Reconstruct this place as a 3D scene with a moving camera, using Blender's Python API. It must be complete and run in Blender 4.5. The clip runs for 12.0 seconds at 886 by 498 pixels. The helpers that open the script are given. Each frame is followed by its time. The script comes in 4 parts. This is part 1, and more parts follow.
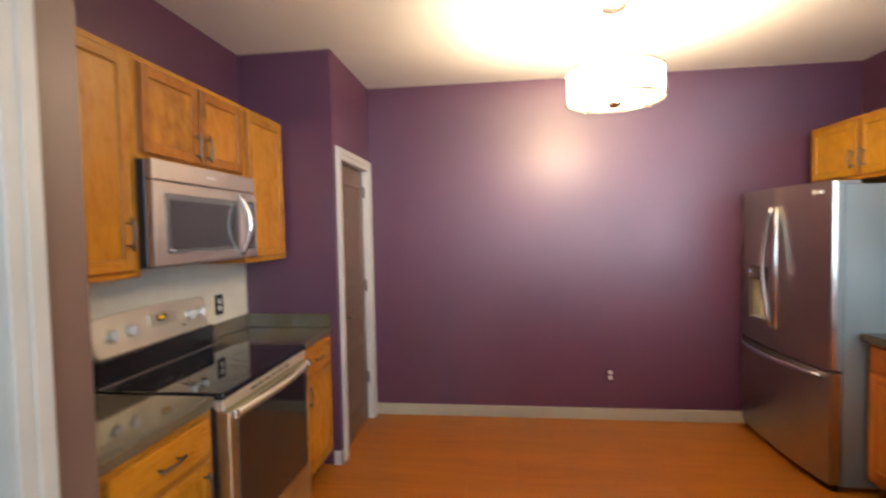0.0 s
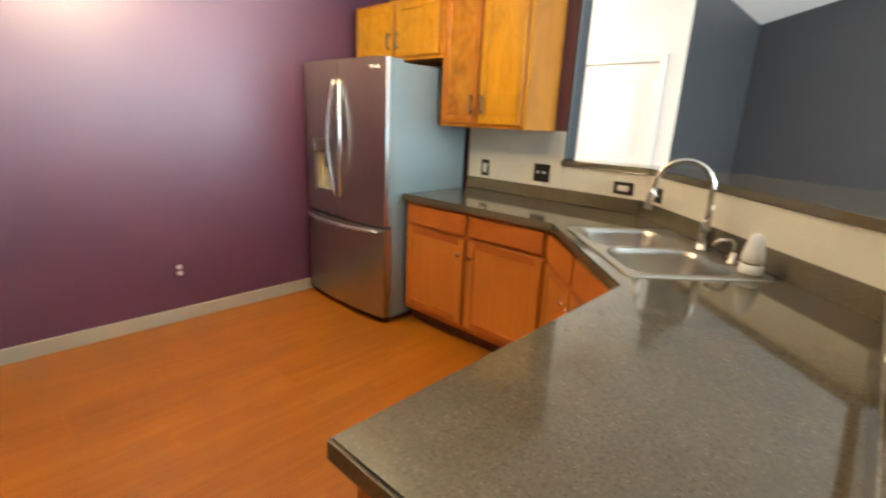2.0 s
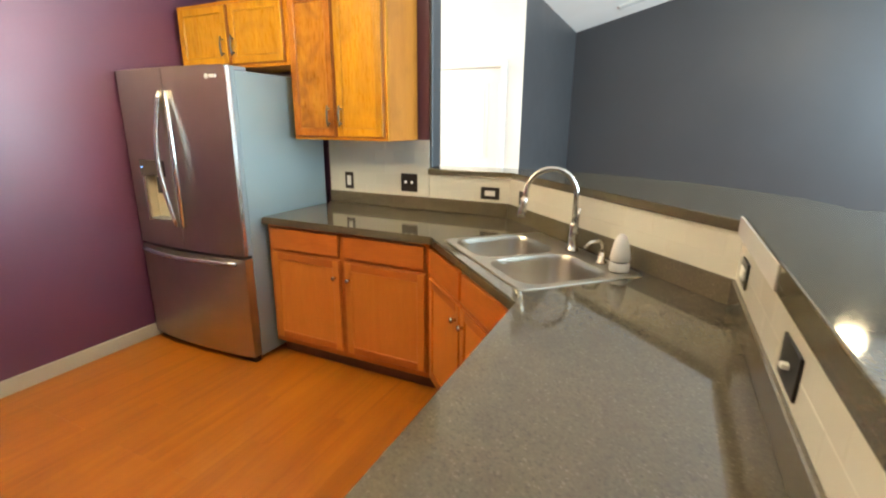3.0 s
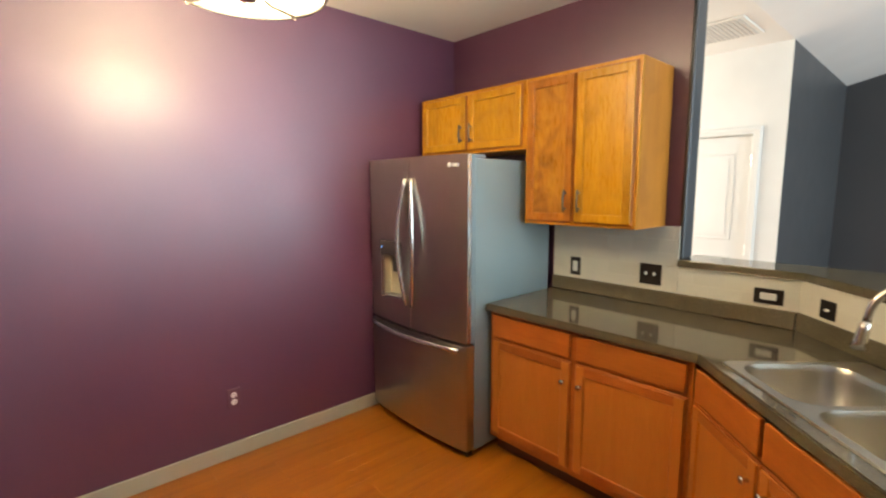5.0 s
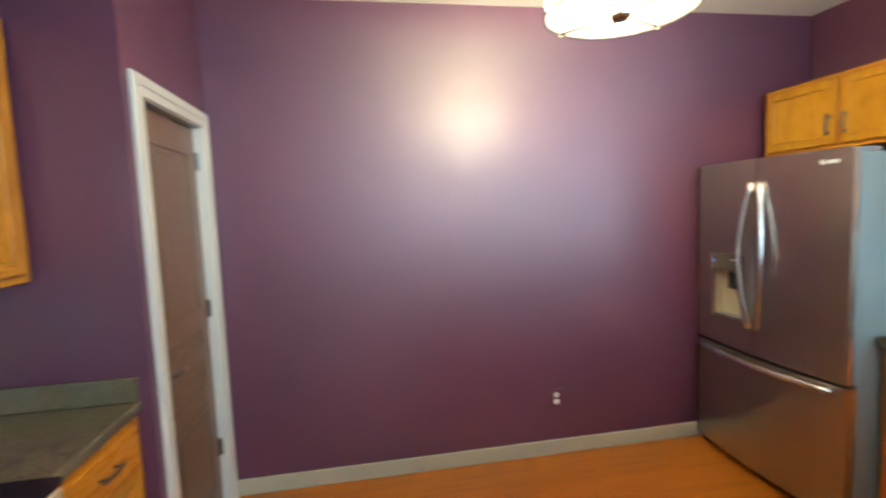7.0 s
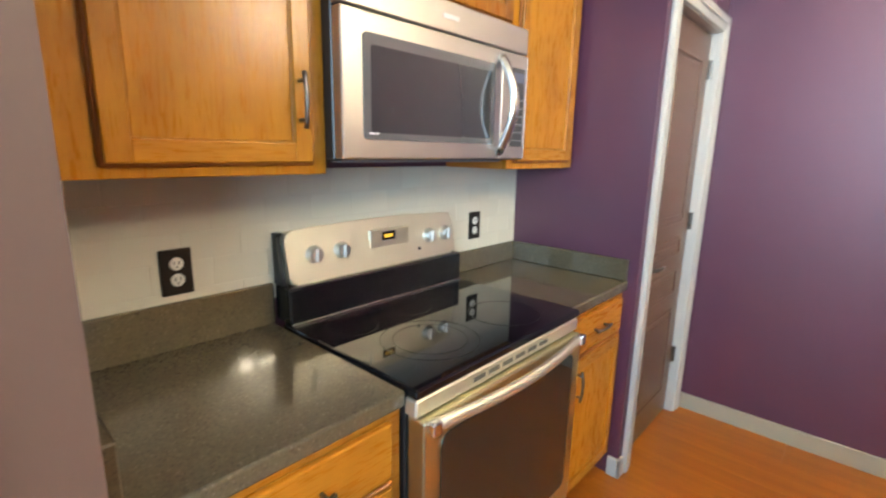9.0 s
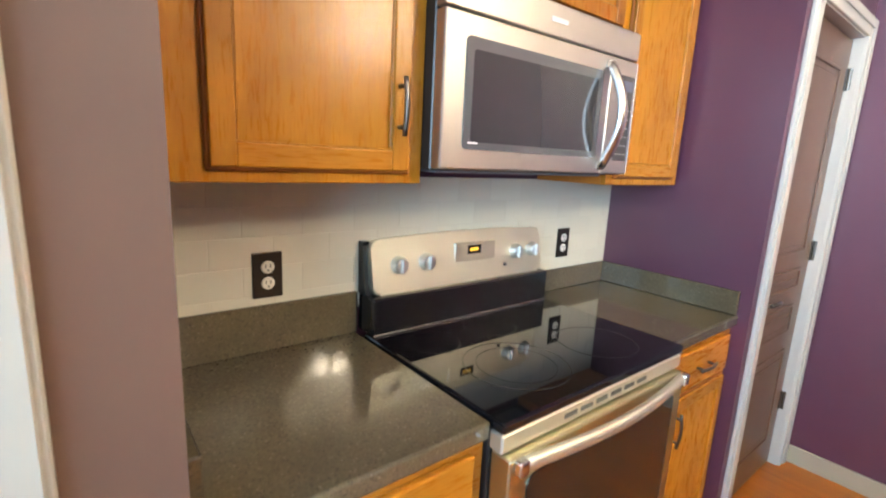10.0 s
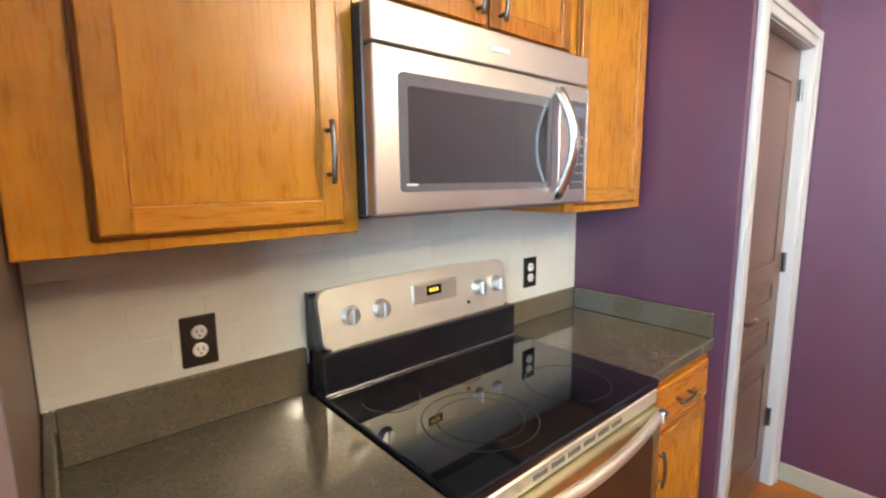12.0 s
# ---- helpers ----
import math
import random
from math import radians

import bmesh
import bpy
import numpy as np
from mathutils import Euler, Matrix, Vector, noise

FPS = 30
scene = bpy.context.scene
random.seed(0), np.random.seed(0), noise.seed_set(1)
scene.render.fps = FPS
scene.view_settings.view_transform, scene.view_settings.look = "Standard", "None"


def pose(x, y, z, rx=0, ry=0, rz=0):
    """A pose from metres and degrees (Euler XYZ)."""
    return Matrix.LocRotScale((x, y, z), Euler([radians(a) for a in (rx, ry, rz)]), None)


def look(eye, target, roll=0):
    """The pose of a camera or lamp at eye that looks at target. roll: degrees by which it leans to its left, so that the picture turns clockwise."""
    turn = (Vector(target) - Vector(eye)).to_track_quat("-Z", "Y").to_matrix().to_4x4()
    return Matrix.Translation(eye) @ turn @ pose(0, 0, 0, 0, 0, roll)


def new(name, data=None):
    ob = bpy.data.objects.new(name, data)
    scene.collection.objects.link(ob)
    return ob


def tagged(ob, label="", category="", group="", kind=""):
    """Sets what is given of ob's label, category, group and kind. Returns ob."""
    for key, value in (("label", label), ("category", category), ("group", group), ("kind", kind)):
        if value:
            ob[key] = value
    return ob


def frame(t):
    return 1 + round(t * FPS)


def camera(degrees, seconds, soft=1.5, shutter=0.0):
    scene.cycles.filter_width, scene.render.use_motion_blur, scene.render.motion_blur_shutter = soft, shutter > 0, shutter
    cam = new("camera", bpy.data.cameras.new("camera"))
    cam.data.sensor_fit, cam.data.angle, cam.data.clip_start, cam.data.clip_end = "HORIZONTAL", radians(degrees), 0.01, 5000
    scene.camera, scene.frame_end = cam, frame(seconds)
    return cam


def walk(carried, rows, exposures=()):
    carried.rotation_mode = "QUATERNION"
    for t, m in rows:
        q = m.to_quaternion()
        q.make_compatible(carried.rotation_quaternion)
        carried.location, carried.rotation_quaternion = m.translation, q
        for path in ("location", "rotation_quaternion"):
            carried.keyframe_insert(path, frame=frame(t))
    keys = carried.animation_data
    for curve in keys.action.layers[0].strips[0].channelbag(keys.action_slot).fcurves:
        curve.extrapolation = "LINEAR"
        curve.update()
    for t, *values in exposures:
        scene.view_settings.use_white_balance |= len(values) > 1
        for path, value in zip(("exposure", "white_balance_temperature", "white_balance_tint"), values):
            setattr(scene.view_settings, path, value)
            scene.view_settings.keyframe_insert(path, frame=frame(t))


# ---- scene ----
cam = camera(87.3, 12.0, 2.1, 0.4)
PATH = [
    (0, (0.06, 0.511, 1.527), (-0.176, 2.495, 1.447), -1.2),
    (0.5, (-0.079, 0.628, 1.447), (0.188, 2.592, 1.177), 1.0),
    (1, (-0.158, 0.693, 1.404), (0.571, 2.504, 0.972), 1.7),
    (1.5, (-0.105, 0.909, 1.427), (0.953, 2.554, 1.011), -0.8),
    (2, (-0.039, 0.991, 1.391), (1.377, 2.3, 0.861), 2.6),
    (2.5, (-0.022, 1.066, 1.42), (1.676, 1.978, 0.884), 0.6),
    (2.7, (-0.007, 1.089, 1.437), (1.741, 1.910, 0.916), 0.5),
    (4.3, (0.154, 1.479, 1.537), (1.767, 2.608, 1.184), 0.5),
    (4.5, (0.152, 1.498, 1.553), (1.667, 2.763, 1.233), 0.2),
    (5, (0.095, 1.534, 1.571), (1.43, 3.001, 1.312), -0.2),
    (5.5, (0.065, 1.558, 1.577), (1.277, 3.132, 1.349), -0.2),
    (6, (0.024, 1.592, 1.567), (1.082, 3.275, 1.349), -0.5),
    (6.5, (-0.022, 1.603, 1.578), (0.768, 3.427, 1.359), -2.0),
    (7, (-0.194, 1.619, 1.561), (0.134, 3.584, 1.387), -2.3),
    (7.5, (-0.324, 1.527, 1.548), (-0.497, 3.515, 1.406), -1.2),
    (7.7, (-0.379, 1.488, 1.56), (-0.732, 3.451, 1.42), 0.3),
    (9.3, (-0.321, 1.503, 1.42), (-1.745, 2.84, 0.992), 0.7),
    (9.5, (-0.317, 1.492, 1.424), (-1.787, 2.783, 1.012), 1.0),
    (10, (-0.425, 1.517, 1.434), (-1.957, 2.744, 1.048), 2.8),
    (10.5, (-0.483, 1.579, 1.457), (-1.969, 2.873, 1.112), 2.7),
    (11, (-0.497, 1.617, 1.46), (-1.904, 3.0, 1.131), 2.2),
    (11.5, (-0.509, 1.656, 1.465), (-1.906, 3.051, 1.144), 1.3),
    (12, (-0.449, 1.641, 1.479), (-1.947, 2.934, 1.186), -0.6),
]
EXPOSURES = [(0.0, -0.35, 7200, 18), (0.5, -0.34, 6800, 12), (1.0, 0.0, 6600, 6), (1.5, 0.08, 6800, 6), (2.0, 0.14, 7100, 6), (2.5, 0.37, 6800, 3), (4.5, 0.05, 7300, 6),
             (5.5, -0.18, 6900, 4), (6.5, -0.15, 6500, -1), (7.5, -0.1, 6250, -1), (9.5, 0.38, 6200, 7), (10.5, 0.45, 6000, 8), (11.0, 0.44, 5650, 6), (11.5, 0.42, 5500, 5), (12.0, 0.47, 6100, 10)]
walk(cam, [(t, look(eye, target, roll)) for t, eye, target, roll in PATH], EXPOSURES)
WINDOW_W, HALL_W, LAMP_W = 690, 80, 106
BAR_FRONT, BAR_STEP = 0.918, 1.08

# ---- light ----
world = bpy.data.worlds.new("sky")
scene.world = world
world.use_nodes = True
wn = world.node_tree
sky = wn.nodes.new("ShaderNodeTexSky")
sky.sky_type = "NISHITA"
sky.sun_disc = False
sky.sun_elevation = radians(50)
sky.sun_rotation = radians(0)
wn.links.new(sky.outputs[0], wn.nodes["Background"].inputs[0])
wn.nodes["Background"].inputs[1].default_value = 0.12


def lamp(name, kind, energy, colour, m, size=0.1, size_y=None):
    data = bpy.data.lights.new(name, kind)
    data.energy, data.color = energy, colour
    if kind == "AREA":
        data.shape, data.size, data.size_y = "RECTANGLE", size, size_y or size
    elif kind == "POINT":
        data.shadow_soft_size = size
    elif kind == "SUN":
        data.angle = radians(0.5)
    ob = new(name, data)
    ob.matrix_world = m
    return ob


# the sun stands behind the house, on the side of the kitchen's closed wall
lamp("sun", "SUN", 2.5, (1.0, 0.95, 0.88), look((0, 9, 11), (0, 0, 0)))
# daylight of the living room's window, and an added fill that brightens the hall
lamp("window_daylight", "AREA", WINDOW_W, (0.60, 0.80, 1.0), look((3.3, -3.55, 2.07), (3.3, 4.0, 2.07)), 6.6, 2.5)
lamp("hall_daylight", "AREA", HALL_W, (1.0, 0.97, 0.93), look((3.7, 5.35, 1.7), (3.7, 3.0, 1.4)), 1.2, 1.6)

# ---- materials ----


def mat(name, colour, rough=0.5, metal=0.0, spec=0.5):
    m = bpy.data.materials.new(name)
    m.use_nodes = True
    b = m.node_tree.nodes["Principled BSDF"]
    b.inputs["Base Color"].default_value = (*colour, 1)
    b.inputs["Roughness"].default_value = rough
    b.inputs["Metallic"].default_value = metal
    b.inputs["Specular IOR Level"].default_value = spec
    return m


def nodes(m):
    return m.node_tree.nodes, m.node_tree.links, m.node_tree.nodes["Principled BSDF"]


def coords(m, scale=(1, 1, 1), space="Object", turn=(0, 0, 0)):
    n, l, _ = nodes(m)
    tc, mp = n.new("ShaderNodeTexCoord"), n.new("ShaderNodeMapping")
    mp.inputs["Scale"].default_value = scale
    mp.inputs["Rotation"].default_value = turn
    l.new(tc.outputs[space], mp.inputs[0])
    return mp.outputs[0]


def world_coords(m, scale=(1, 1, 1)):
    n, l, _ = nodes(m)
    ge, mp = n.new("ShaderNodeNewGeometry"), n.new("ShaderNodeMapping")
    mp.inputs["Scale"].default_value = scale
    l.new(ge.outputs["Position"], mp.inputs[0])
    return mp.outputs[0]


def noise_tex(m, vec, scale, detail=4, rough=0.55, distortion=0.0):
    n, l, _ = nodes(m)
    t = n.new("ShaderNodeTexNoise")
    t.inputs["Scale"].default_value = scale
    t.inputs["Detail"].default_value = detail
    t.inputs["Roughness"].default_value = rough
    t.inputs["Distortion"].default_value = distortion
    l.new(vec, t.inputs["Vector"])
    return t.outputs["Fac"]


def ramp(m, fac, stops):
    n, l, _ = nodes(m)
    r = n.new("ShaderNodeValToRGB")
    while len(r.color_ramp.elements) < len(stops):
        r.color_ramp.elements.new(0.5)
    for e, (p, c) in zip(r.color_ramp.elements, stops):
        e.position, e.color = p, (*(c if len(c) == 3 else c * 3), 1)
    l.new(fac, r.inputs[0])
    return r.outputs[0]


def mixed(m, fac, a, b, how="MIX"):
    n, l, _ = nodes(m)
    x = n.new("ShaderNodeMix")
    x.data_type, x.blend_type = "RGBA", how
    for sock, v in ((x.inputs[0], fac), (x.inputs[6], a), (x.inputs[7], b)):
        if isinstance(v, (int, float)):
            sock.default_value = v
        elif isinstance(v, tuple):
            sock.default_value = (*v, 1)
        else:
            l.new(v, sock)
    return x.outputs[2]


def bump(m, fac, strength=0.2, distance=0.002):
    n, l, b = nodes(m)
    x = n.new("ShaderNodeBump")
    x.inputs["Strength"].default_value = strength
    x.inputs["Distance"].default_value = distance
    l.new(fac, x.inputs["Height"])
    l.new(x.outputs[0], b.inputs["Normal"])


def span(m, fac, lo, hi):
    n, l, _ = nodes(m)
    x = n.new("ShaderNodeMapRange")
    x.inputs["To Min"].default_value, x.inputs["To Max"].default_value = lo, hi
    l.new(fac, x.inputs[0])
    return x.outputs[0]


def paint(name, colour, rough=0.45, spec=0.5, relief=0.12, vary=0.08):
    m = mat(name, colour, rough, 0, spec)
    n, l, b = nodes(m)
    v = world_coords(m)
    big = noise_tex(m, v, 1.3, 3)
    dark = tuple(c * (1 - vary) for c in colour)
    light = tuple(min(1, c * (1 + vary)) for c in colour)
    l.new(ramp(m, big, ((0.3, dark), (0.7, light))), b.inputs["Base Color"])
    l.new(span(m, noise_tex(m, v, 6, 3), rough * 0.92, rough * 1.08), b.inputs["Roughness"])
    bump(m, noise_tex(m, v, 260, 3), relief, 0.0008)
    return m


def oak(name, light, mid, dark, grain="z", blotch=0.5, rough=0.32):
    m = mat(name, mid, rough, 0, 0.32)
    n, l, b = nodes(m)
    stretch = {"x": (0.1, 1, 1), "y": (1, 0.1, 1), "z": (1, 1, 0.1)}[grain]
    tc = n.new("ShaderNodeTexCoord")
    info = n.new("ShaderNodeObjectInfo")
    add = n.new("ShaderNodeVectorMath")
    add.operation = "ADD"
    mul = n.new("ShaderNodeVectorMath")
    mul.operation = "SCALE"
    mul.inputs[0].default_value = (7.3, 3.1, 5.7)
    l.new(info.outputs["Random"], mul.inputs["Scale"])
    l.new(tc.outputs["Object"], add.inputs[0])
    l.new(mul.outputs[0], add.inputs[1])
    mp = n.new("ShaderNodeMapping")
    mp.inputs["Scale"].default_value = stretch
    l.new(add.outputs[0], mp.inputs[0])
    fine = noise_tex(m, mp.outputs[0], 150, 5, 0.65, 0.3)
    pores = noise_tex(m, mp.outputs[0], 420, 3, 0.6, 0.2)
    wide = noise_tex(m, mp.outputs[0], 9, 3, 0.5, 1.6)
    stain = noise_tex(m, add.outputs[0], 4.5, 3, 0.55, 0.6)
    rings = n.new("ShaderNodeTexWave")
    rings.wave_type, rings.bands_direction, rings.wave_profile = "BANDS", "DIAGONAL", "SAW"
    for key, value in (("Scale", 9.0), ("Distortion", 7.0), ("Detail", 2.0), ("Detail Scale", 1.2)):
        rings.inputs[key].default_value = value
    l.new(mp.outputs[0], rings.inputs["Vector"])
    half = tuple((x + y) / 2 for x, y in zip(dark, mid))
    c = ramp(m, wide, ((0.2, half), (0.42, mid), (0.8, light)))
    c = mixed(m, 0.3, c, ramp(m, fine, ((0.34, dark), (0.52, mid), (0.72, light))))
    c = mixed(m, ramp(m, pores, ((0.56, (0.0,)), (0.74, (0.22,)))), c, tuple(x * 0.75 for x in dark))
    c = mixed(m, ramp(m, rings.outputs["Fac"], ((0.0, (0.0,)), (0.7, (0.05,)), (1.0, (0.16 if blotch > 0.15 else 0.08,)))), c, dark)
    c = mixed(m, ramp(m, stain, ((0.48, (0.0,)), (0.75, (blotch,)))), c, tuple(x * 0.6 for x in dark))
    tone = ramp(m, info.outputs["Random"], ((0.0, (1 - 0.3 * blotch,)), (1.0, (1 + 0.12 * blotch,))))
    c = mixed(m, 1.0, c, tone, "MULTIPLY")
    l.new(c, b.inputs["Base Color"])
    l.new(span(m, fine, rough * 0.8, rough * 1.3), b.inputs["Roughness"])
    bump(m, fine, 0.05, 0.0005)
    return m


def steel(name, colour, rough, along="x"):
    m = mat(name, colour, rough, 1.0)
    n, l, b = nodes(m)
    v = coords(m, {"x": (1, 8, 8), "z": (8, 8, 1)}[along])
    f = noise_tex(m, v, 3, 2)
    l.new(span(m, f, rough * 0.93, rough * 1.08), b.inputs["Roughness"])
    smudge = noise_tex(m, coords(m), 3.5, 3)
    l.new(mixed(m, smudge, tuple(c * 0.86 for c in colour), tuple(min(1, c * 1.1) for c in colour)), b.inputs["Base Color"])
    return m


PLUM = paint("plum_wall_paint", (0.080, 0.0196, 0.048), 0.43, 0.90)
TAUPE = paint("taupe_wall_paint", (0.135, 0.082, 0.062), 0.45, 0.3)
SLATE = paint("slate_wall_paint", (0.043, 0.042, 0.044), 0.42, 0.55)
WHITE_WALL = paint("white_wall_paint", (0.78, 0.76, 0.72), 0.55, 0.3)
CEIL = paint("ceiling_paint", (0.80, 0.79, 0.76), 0.8, 0.2, 0.5, 0.03)
TRIM = paint("trim_paint", (0.52, 0.505, 0.47), 0.35, 0.5, 0.05, 0.05)
CASING_GREY = paint("worn_casing_paint", (0.46, 0.445, 0.39), 0.45, 0.4, 0.2, 0.14)
BASE_PAINT = paint("baseboard_paint", (0.38, 0.355, 0.27), 0.4, 0.5, 0.05, 0.08)
OAK_V = oak("oak_upright", (0.52, 0.238, 0.015), (0.44, 0.178, 0.009), (0.30, 0.096, 0.010), "z", 0.42, 0.27)
OAK_FRAME = oak("oak_door_frame", (0.47, 0.215, 0.017), (0.39, 0.155, 0.012), (0.27, 0.088, 0.010), "z", 0.5, 0.27)
OAK_BODY = oak("oak_side_panel", (0.52, 0.205, 0.032), (0.45, 0.160, 0.023), (0.32, 0.098, 0.014), "z", 0.34, 0.3)
OAK_H = oak("oak_level", (0.465, 0.195, 0.016), (0.385, 0.142, 0.010), (0.31, 0.10, 0.011), "x", 0.4, 0.27)
OAK_BROWN = oak("brown_stained_oak", (0.54, 0.250, 0.020), (0.39, 0.150, 0.014), (0.17, 0.050, 0.008), "z", 0.95, 0.27)
OAK_GOLD = oak("golden_oak", (0.52, 0.266, 0.014), (0.44, 0.202, 0.009), (0.30, 0.108, 0.009), "z", 0.42, 0.27)
OAK_REDDISH = oak("reddish_brown_oak", (0.42, 0.165, 0.016), (0.32, 0.108, 0.011), (0.18, 0.050, 0.008), "z", 0.7, 0.27)
OAK_RAIL = oak("oak_door_rail", (0.48, 0.220, 0.017), (0.40, 0.160, 0.012), (0.26, 0.084, 0.010), "x", 0.45, 0.27)
# door edge oak: dark stain, with the shade of the gap in its colour
BEAD = oak("stained_shaded_oak", (0.34, 0.12, 0.016), (0.27, 0.085, 0.012), (0.18, 0.05, 0.01), "z", 0.3, 0.3)
MAPLE_V = oak("maple_upright", (0.54, 0.20, 0.038), (0.49, 0.165, 0.028), (0.42, 0.128, 0.021), "z", 0.12, 0.35)
MAPLE_H = oak("maple_level", (0.45, 0.142, 0.026), (0.39, 0.11, 0.018), (0.28, 0.07, 0.012), "x", 0.3, 0.33)
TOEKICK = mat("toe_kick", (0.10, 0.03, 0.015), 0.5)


def floor_wood():
    m = mat("laminate_planks", (0.42, 0.16, 0.04), 0.3)
    n, l, b = nodes(m)
    info = n.new("ShaderNodeObjectInfo")
    v = world_coords(m, (0.12, 1.6, 1))
    add = n.new("ShaderNodeVectorMath")
    add.operation = "ADD"
    l.new(v, add.inputs[0])
    mul = n.new("ShaderNodeVectorMath")
    mul.operation = "SCALE"
    mul.inputs[0].default_value = (9, 4, 0)
    l.new(info.outputs["Random"], mul.inputs["Scale"])
    l.new(mul.outputs[0], add.inputs[1])
    g = noise_tex(m, add.outputs[0], 9, 6, 0.6, 0.8)
    f = noise_tex(m, add.outputs[0], 60, 4, 0.6)
    c = ramp(m, g, ((0.25, (0.25, 0.072, 0.006)), (0.5, (0.31, 0.097, 0.008)), (0.75, (0.36, 0.122, 0.010))))
    c = mixed(m, ramp(m, f, ((0.55, (0.0,)), (0.85, (0.2,)))), c, (0.26, 0.08, 0.012))
    knots = noise_tex(m, world_coords(m, (0.8, 3.2, 1)), 2.6, 3)
    c = mixed(m, ramp(m, knots, ((0.60, (0.0,)), (0.76, (0.6,)))), c, (0.23, 0.062, 0.010))
    tone = ramp(m, info.outputs["Random"], ((0.0, (0.94,)), (1.0, (1.04,))))
    l.new(mixed(m, 1.0, c, tone, "MULTIPLY"), b.inputs["Base Color"])
    l.new(span(m, g, 0.26, 0.4), b.inputs["Roughness"])
    bump(m, f, 0.06, 0.0005)
    return m


FLOOR_WOOD = floor_wood()


def laminate():
    m = mat("granite_laminate", (0.12, 0.11, 0.09), 0.2, 0, 0.7)
    n, l, b = nodes(m)
    v = world_coords(m)
    big = noise_tex(m, v, 14, 4)
    speck = noise_tex(m, v, 150, 4, 0.75)
    fleck = n.new("ShaderNodeTexVoronoi")
    fleck.inputs["Scale"].default_value = 230
    l.new(v, fleck.inputs["Vector"])
    sep = n.new("ShaderNodeSeparateColor")
    l.new(fleck.outputs["Color"], sep.inputs[0])
    c = ramp(m, speck, ((0.34, (0.083, 0.067, 0.041)), (0.5, (0.099, 0.081, 0.050)), (0.66, (0.117, 0.097, 0.061))))
    c = mixed(m, ramp(m, sep.outputs[0], ((0.94, (0.0,)), (0.98, (0.28,)))), c, (0.24, 0.21, 0.16))
    c = mixed(m, ramp(m, sep.outputs[1], ((0.86, (0.0,)), (0.93, (0.4,)))), c, (0.045, 0.036, 0.025))
    c = mixed(m, ramp(m, big, ((0.42, (0.0,)), (0.68, (0.4,)))), c, (0.078, 0.062, 0.040))
    l.new(c, b.inputs["Base Color"])
    l.new(span(m, big, 0.06, 0.085), b.inputs["Roughness"])
    return m


GRANITE = laminate()
TILE = mat("white_glazed_tile", (0.78, 0.74, 0.61), 0.16)
_n, _l, _b = nodes(TILE)
_i = _n.new("ShaderNodeObjectInfo")
_l.new(ramp(TILE, _i.outputs["Random"], ((0.0, (0.69, 0.655, 0.545)), (1.0, (0.73, 0.70, 0.585)))), _b.inputs["Base Color"])
bump(TILE, noise_tex(TILE, world_coords(TILE), 18, 2), 0.05, 0.002)
GROUT = paint("grout", (0.70, 0.665, 0.555), 0.8, 0.2)
STEEL = steel("brushed_steel", (0.59, 0.555, 0.51), 0.42, "x")
STEEL_V = steel("fridge_steel", (0.475, 0.43, 0.365), 0.34, "x")
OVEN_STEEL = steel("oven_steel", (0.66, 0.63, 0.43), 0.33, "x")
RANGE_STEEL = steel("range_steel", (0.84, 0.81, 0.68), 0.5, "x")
KNOB_STEEL = steel("knob_steel", (0.86, 0.85, 0.81), 0.42, "z")
BRIGHT = steel("bright_steel", (0.80, 0.79, 0.77), 0.26, "z")
SINK = steel("sink_steel", (0.43, 0.41, 0.36), 0.34, "x")
NICKEL = steel("brushed_nickel", (0.66, 0.61, 0.53), 0.25, "z")
# nickel darkened in its colour, so arms and hoops look backlit
NICKEL_SILHOUETTE = mat("silhouetted_nickel", (0.16, 0.15, 0.13), 0.45, 0.8)
FRIDGE_SIDE = paint("fridge_side_enamel", (0.215, 0.265, 0.27), 0.38, 0.5, 0.2, 0.04)
BLACK = mat("black_plastic", (0.012, 0.012, 0.013), 0.3)
BLACK_GLASS = mat("black_glass", (0.006, 0.006, 0.007), 0.04, 0, 0.6)
OVEN_GLASS = mat("oven_window_glass", (0.012, 0.011, 0.010), 0.06, 0, 0.8)
MW_GLASS = mat("microwave_window_glass", (0.09, 0.092, 0.092), 0.14, 0, 0.8)
MW_MESH = mat("microwave_screen", (0.03, 0.03, 0.031), 0.12, 0, 0.8)
RING = mat("burner_print", (0.042, 0.041, 0.039), 0.25)
BRONZE = mat("bronze_plate", (0.035, 0.026, 0.02), 0.35, 0.6)
DARK_METAL = mat("dark_bronze_metal", (0.13, 0.115, 0.10), 0.28, 0.88)
WHITE_PLASTIC = mat("white_plastic", (0.78, 0.76, 0.70), 0.35)
VENT_SLOT = mat("vent_slot", (0.11, 0.10, 0.08), 0.5)
SLOT = mat("dark_slot", (0.02, 0.02, 0.02), 0.6)
DOOR_BROWN = paint("brown_door_paint", (0.125, 0.068, 0.041), 0.34, 0.55, 0.08, 0.08)
DOOR_WHITE = paint("white_door_paint", (0.76, 0.75, 0.72), 0.4, 0.5, 0.05, 0.03)
GREY_PLASTIC = mat("grey_plastic", (0.22, 0.22, 0.23), 0.4)
PRINT = mat("silver_print", (0.72, 0.72, 0.72), 0.4)
AMBER = mat("amber_display", (0.02, 0.01, 0.0), 0.3)
nodes(AMBER)[2].inputs["Emission Color"].default_value = (1.0, 0.55, 0.05, 1)
nodes(AMBER)[2].inputs["Emission Strength"].default_value = 1.5
BLUE_LED = mat("blue_indicator", (0.1, 0.2, 0.9), 0.3)
